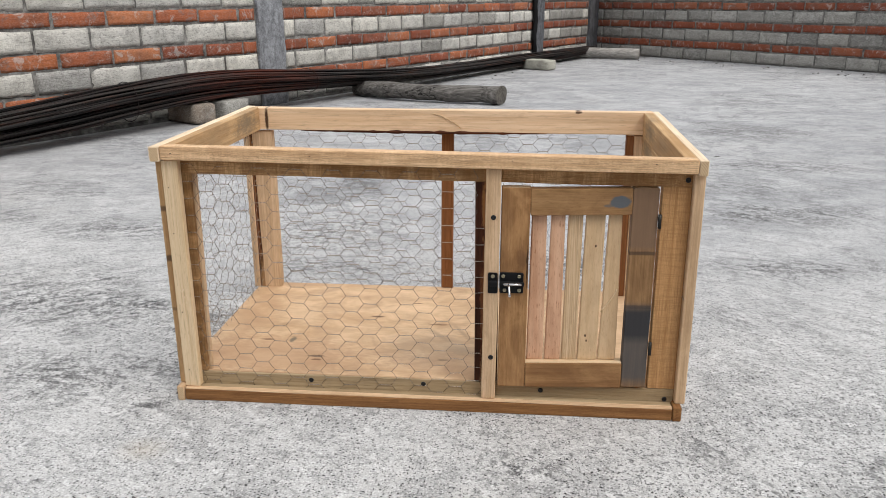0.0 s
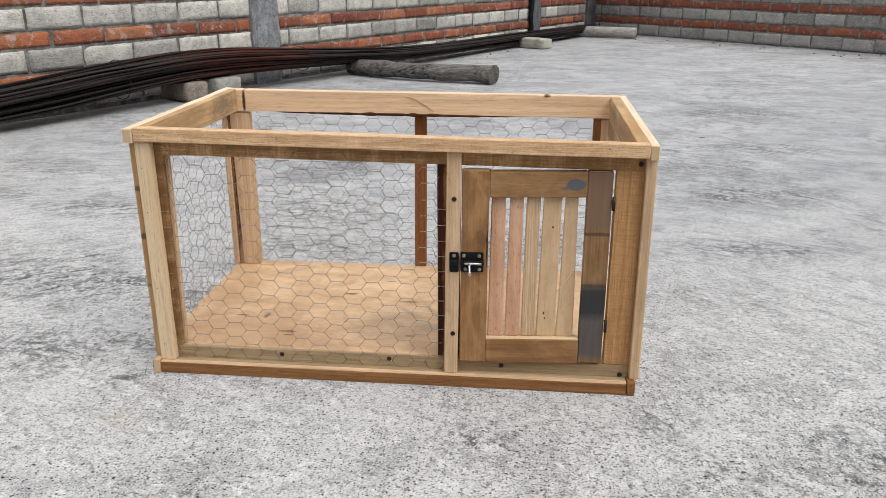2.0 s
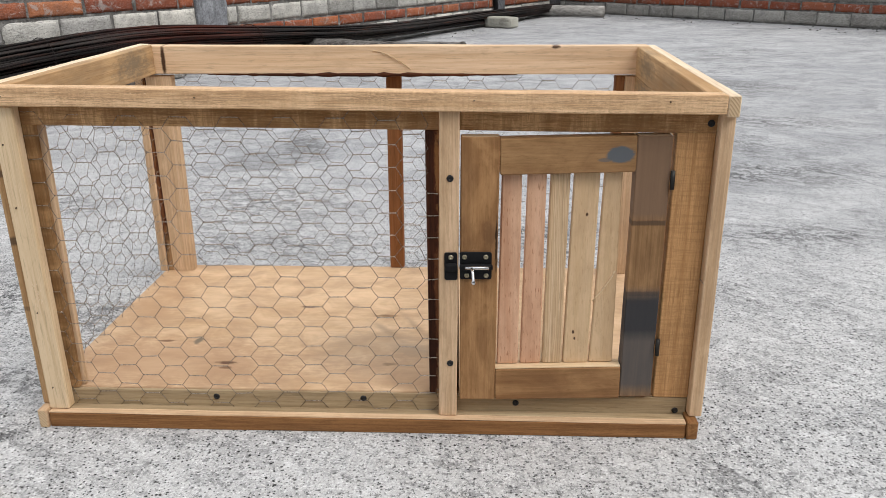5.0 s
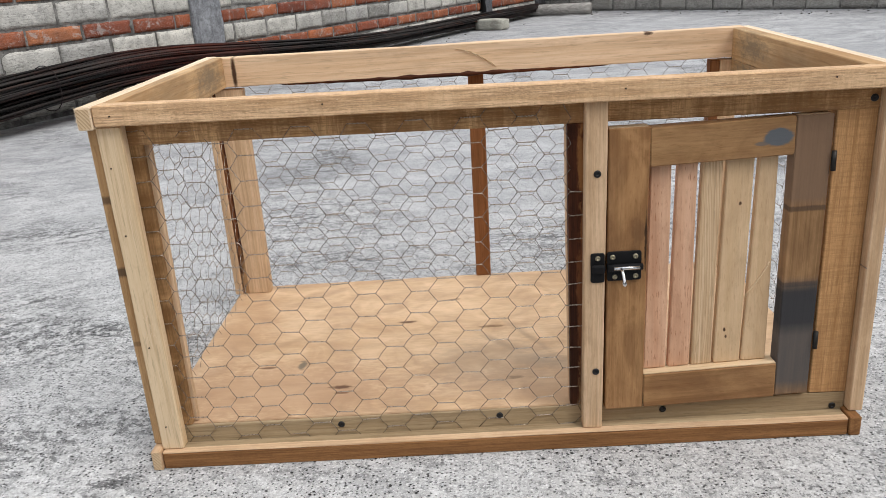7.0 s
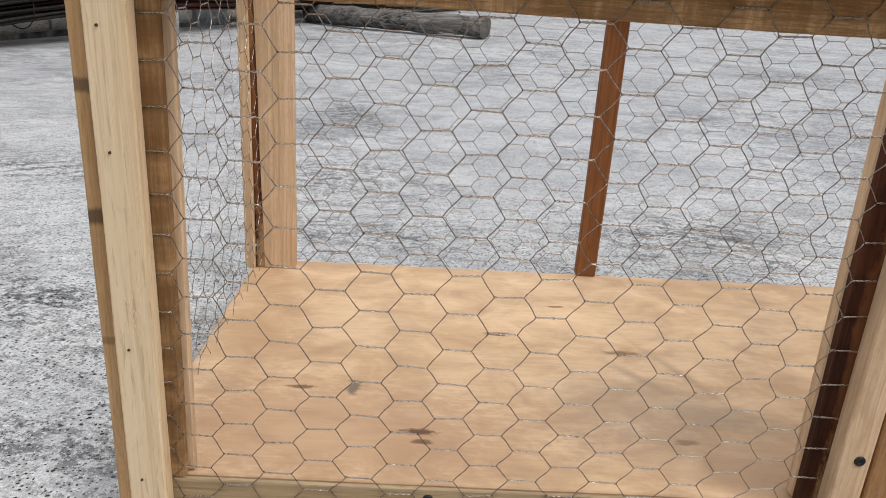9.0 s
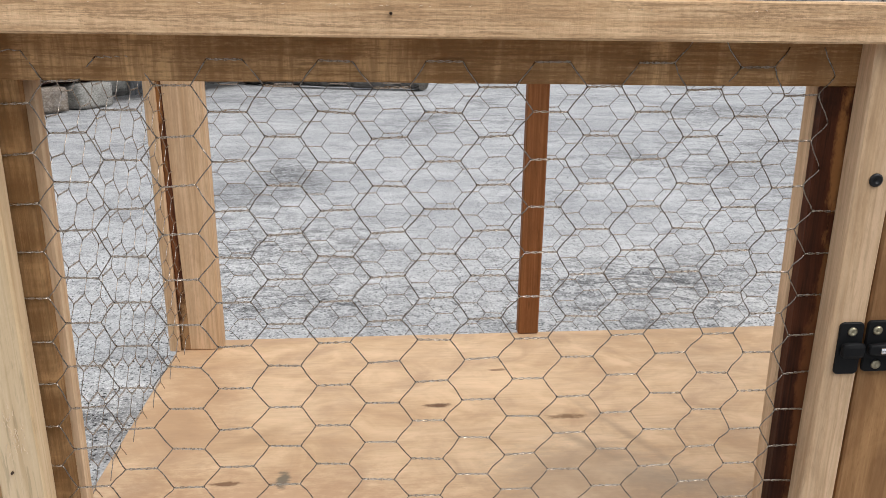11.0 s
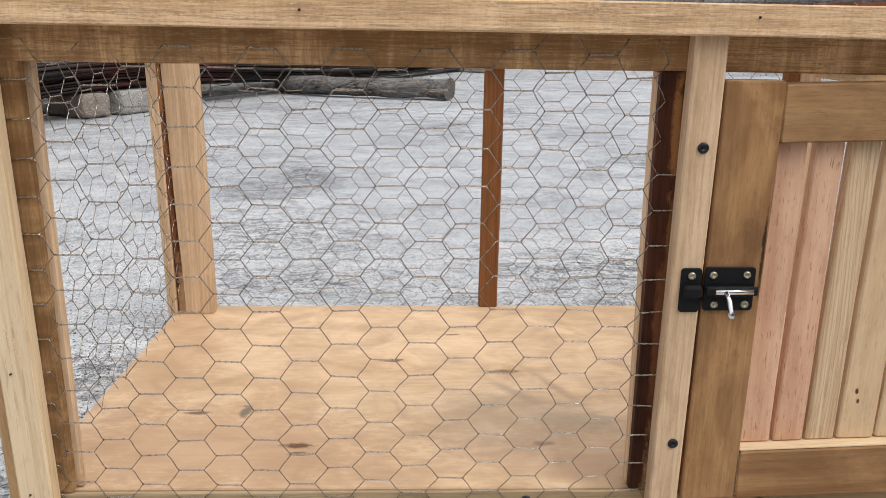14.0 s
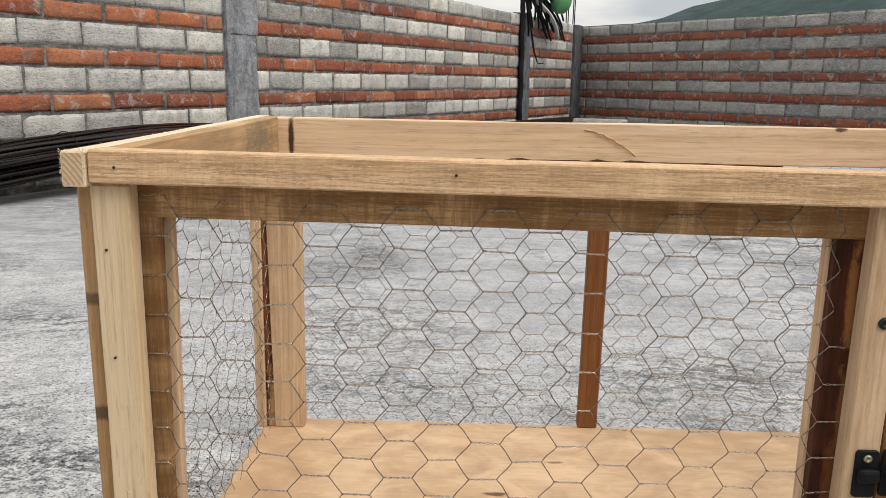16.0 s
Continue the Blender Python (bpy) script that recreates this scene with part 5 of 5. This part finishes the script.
# ---- masonry pieces, last ----
def brick_mesh(name, size, wear, seed, mat):
    """Unit-length piece, front face at y = 0, with an uneven face and worn edges."""
    nx, nz, (lx, ly, lz) = 12, 5, size
    verts, faces = [], []
    for j in range(nz + 1):
        for i in range(nx + 1):
            x, z = lx * (i / nx - 0.5), lz * j / nz
            edge = i in (0, nx) or j in (0, nz)
            w = noise.noise_vector(Vector((x * 24 + seed, z * 30, seed * 3.3))) + 0.6 * noise.noise_vector(Vector((x * 70 + seed, z * 70, seed)))
            rim = min(i, nx - i) * lx / nx, min(j, nz - j) * lz / nz
            drop = 0.0055 * max(0.0, 1 - min(rim) / 0.012) ** 1.5
            chip = 0.005 * max(0.0, noise.noise(Vector((x * 60, z * 60, seed * 7))) - 0.25) * edge
            verts.append((x + 0.0038 * w.x * (1 if edge else 0.4), drop + chip + wear * w.y, z + 0.0034 * w.z * (1 if edge else 0.4)))
    for j in range(nz):
        for i in range(nx):
            k = j * (nx + 1) + i
            faces.append((k, k + 1, k + nx + 2, k + nx + 1))
    rim = [i for i in range(nx + 1)] + [(j + 1) * (nx + 1) - 1 for j in range(1, nz + 1)] + [nz * (nx + 1) + i for i in range(nx - 1, -1, -1)] + [j * (nx + 1) for j in range(nz - 1, 0, -1)]
    base = len(verts)
    for k in rim:
        verts.append((verts[k][0], 0.03, verts[k][2]))
    for a in range(len(rim)):
        b = (a + 1) % len(rim)
        faces.append((rim[b], rim[a], base + a, base + b))
    me = bpy.data.meshes.new(name)
    me.from_pydata(verts, [], faces)
    me.materials.append(mat)
    me.polygons.foreach_set("use_smooth", [True] * len(me.polygons))
    me.update()
    return me


RED_H, GREY_H, PITCH, STEP = 0.069, 0.105, 0.200, 0.308
REDS = [brick_mesh("brick", (0.293, 0, RED_H), 0.0022, 5.0 + k, BRICK_RED) for k in range(8)]
GREYS = [brick_mesh("concrete_block", (0.294, 0, GREY_H), 0.0022, 40.0 + k, BLOCK_GREY) for k in range(8)]
SHADE_REDS = [brick_mesh("brick", (0.293, 0, RED_H), 0.0022, 15.0 + k, BRICK_SHADE) for k in range(6)]
SHADE_GREYS = [brick_mesh("concrete_block", (0.294, 0, GREY_H), 0.0022, 60.0 + k, BLOCK_SHADE) for k in range(6)]


def lay(wall, m, runs, shift, rng, lift=0.0, reds=REDS, greys=GREYS):
    """Lays the courses of one wall between columns; the wall's own core is the parent."""
    inverse = wall.matrix_basis.inverted()
    for course in range(11):
        red = course % 2
        z = 0.130 + PITCH * (course // 2) if red else (0.012 if course == 0 else 0.130 + PITCH * (course // 2) - 0.118)
        h = RED_H if red else GREY_H
        for s0, s1 in runs:
            first = math.floor((s0 - shift) / STEP) * STEP + shift + (STEP * 0.42 if red else 0.0) - STEP
            s = first + rng.uniform(-0.01, 0.01)
            while s < s1 - 0.03:
                gap = rng.uniform(0.006, 0.0115)
                a, b = max(s + gap, s0 + 0.008), min(s + STEP - gap, s1 - 0.008)
                if b - a > 0.035:
                    me = rng.choice(reds if red else greys)
                    ob = new("brick" if red else "concrete_block", me)
                    ob.parent = wall
                    ob.matrix_basis = inverse @ m @ pose((a + b) / 2, rng.uniform(-0.003, 0.003), z + lift + rng.uniform(-0.003, 0.003), 0, rng.uniform(-0.5, 0.5), rng.uniform(-0.5, 0.5)) @ Matrix.Diagonal(((b - a) / 0.294, 1, rng.uniform(0.96, 1.03), 1))
                s += STEP + rng.uniform(-0.006, 0.006)


lay(wall_left, LEFT, ((-1.3, 1.50),), 0.000, random.Random(2), 0.014)
# darker pieces mixed in towards the corner, painting the shade on these stretches
lay(wall_left, LEFT, ((1.74, 5.47),), 0.000, random.Random(4), 0.014, REDS[:6] + SHADE_REDS[:4], GREYS[:6] + SHADE_GREYS[:4])
lay(wall_left, LEFT, ((5.71, 6.96),), 0.000, random.Random(6), 0.014, REDS[:3] + SHADE_REDS, GREYS[:4] + SHADE_GREYS)
lay(wall_right, RIGHT, ((0.0, 4.9),), 0.10, random.Random(3), 0.0, SHADE_REDS, SHADE_GREYS)
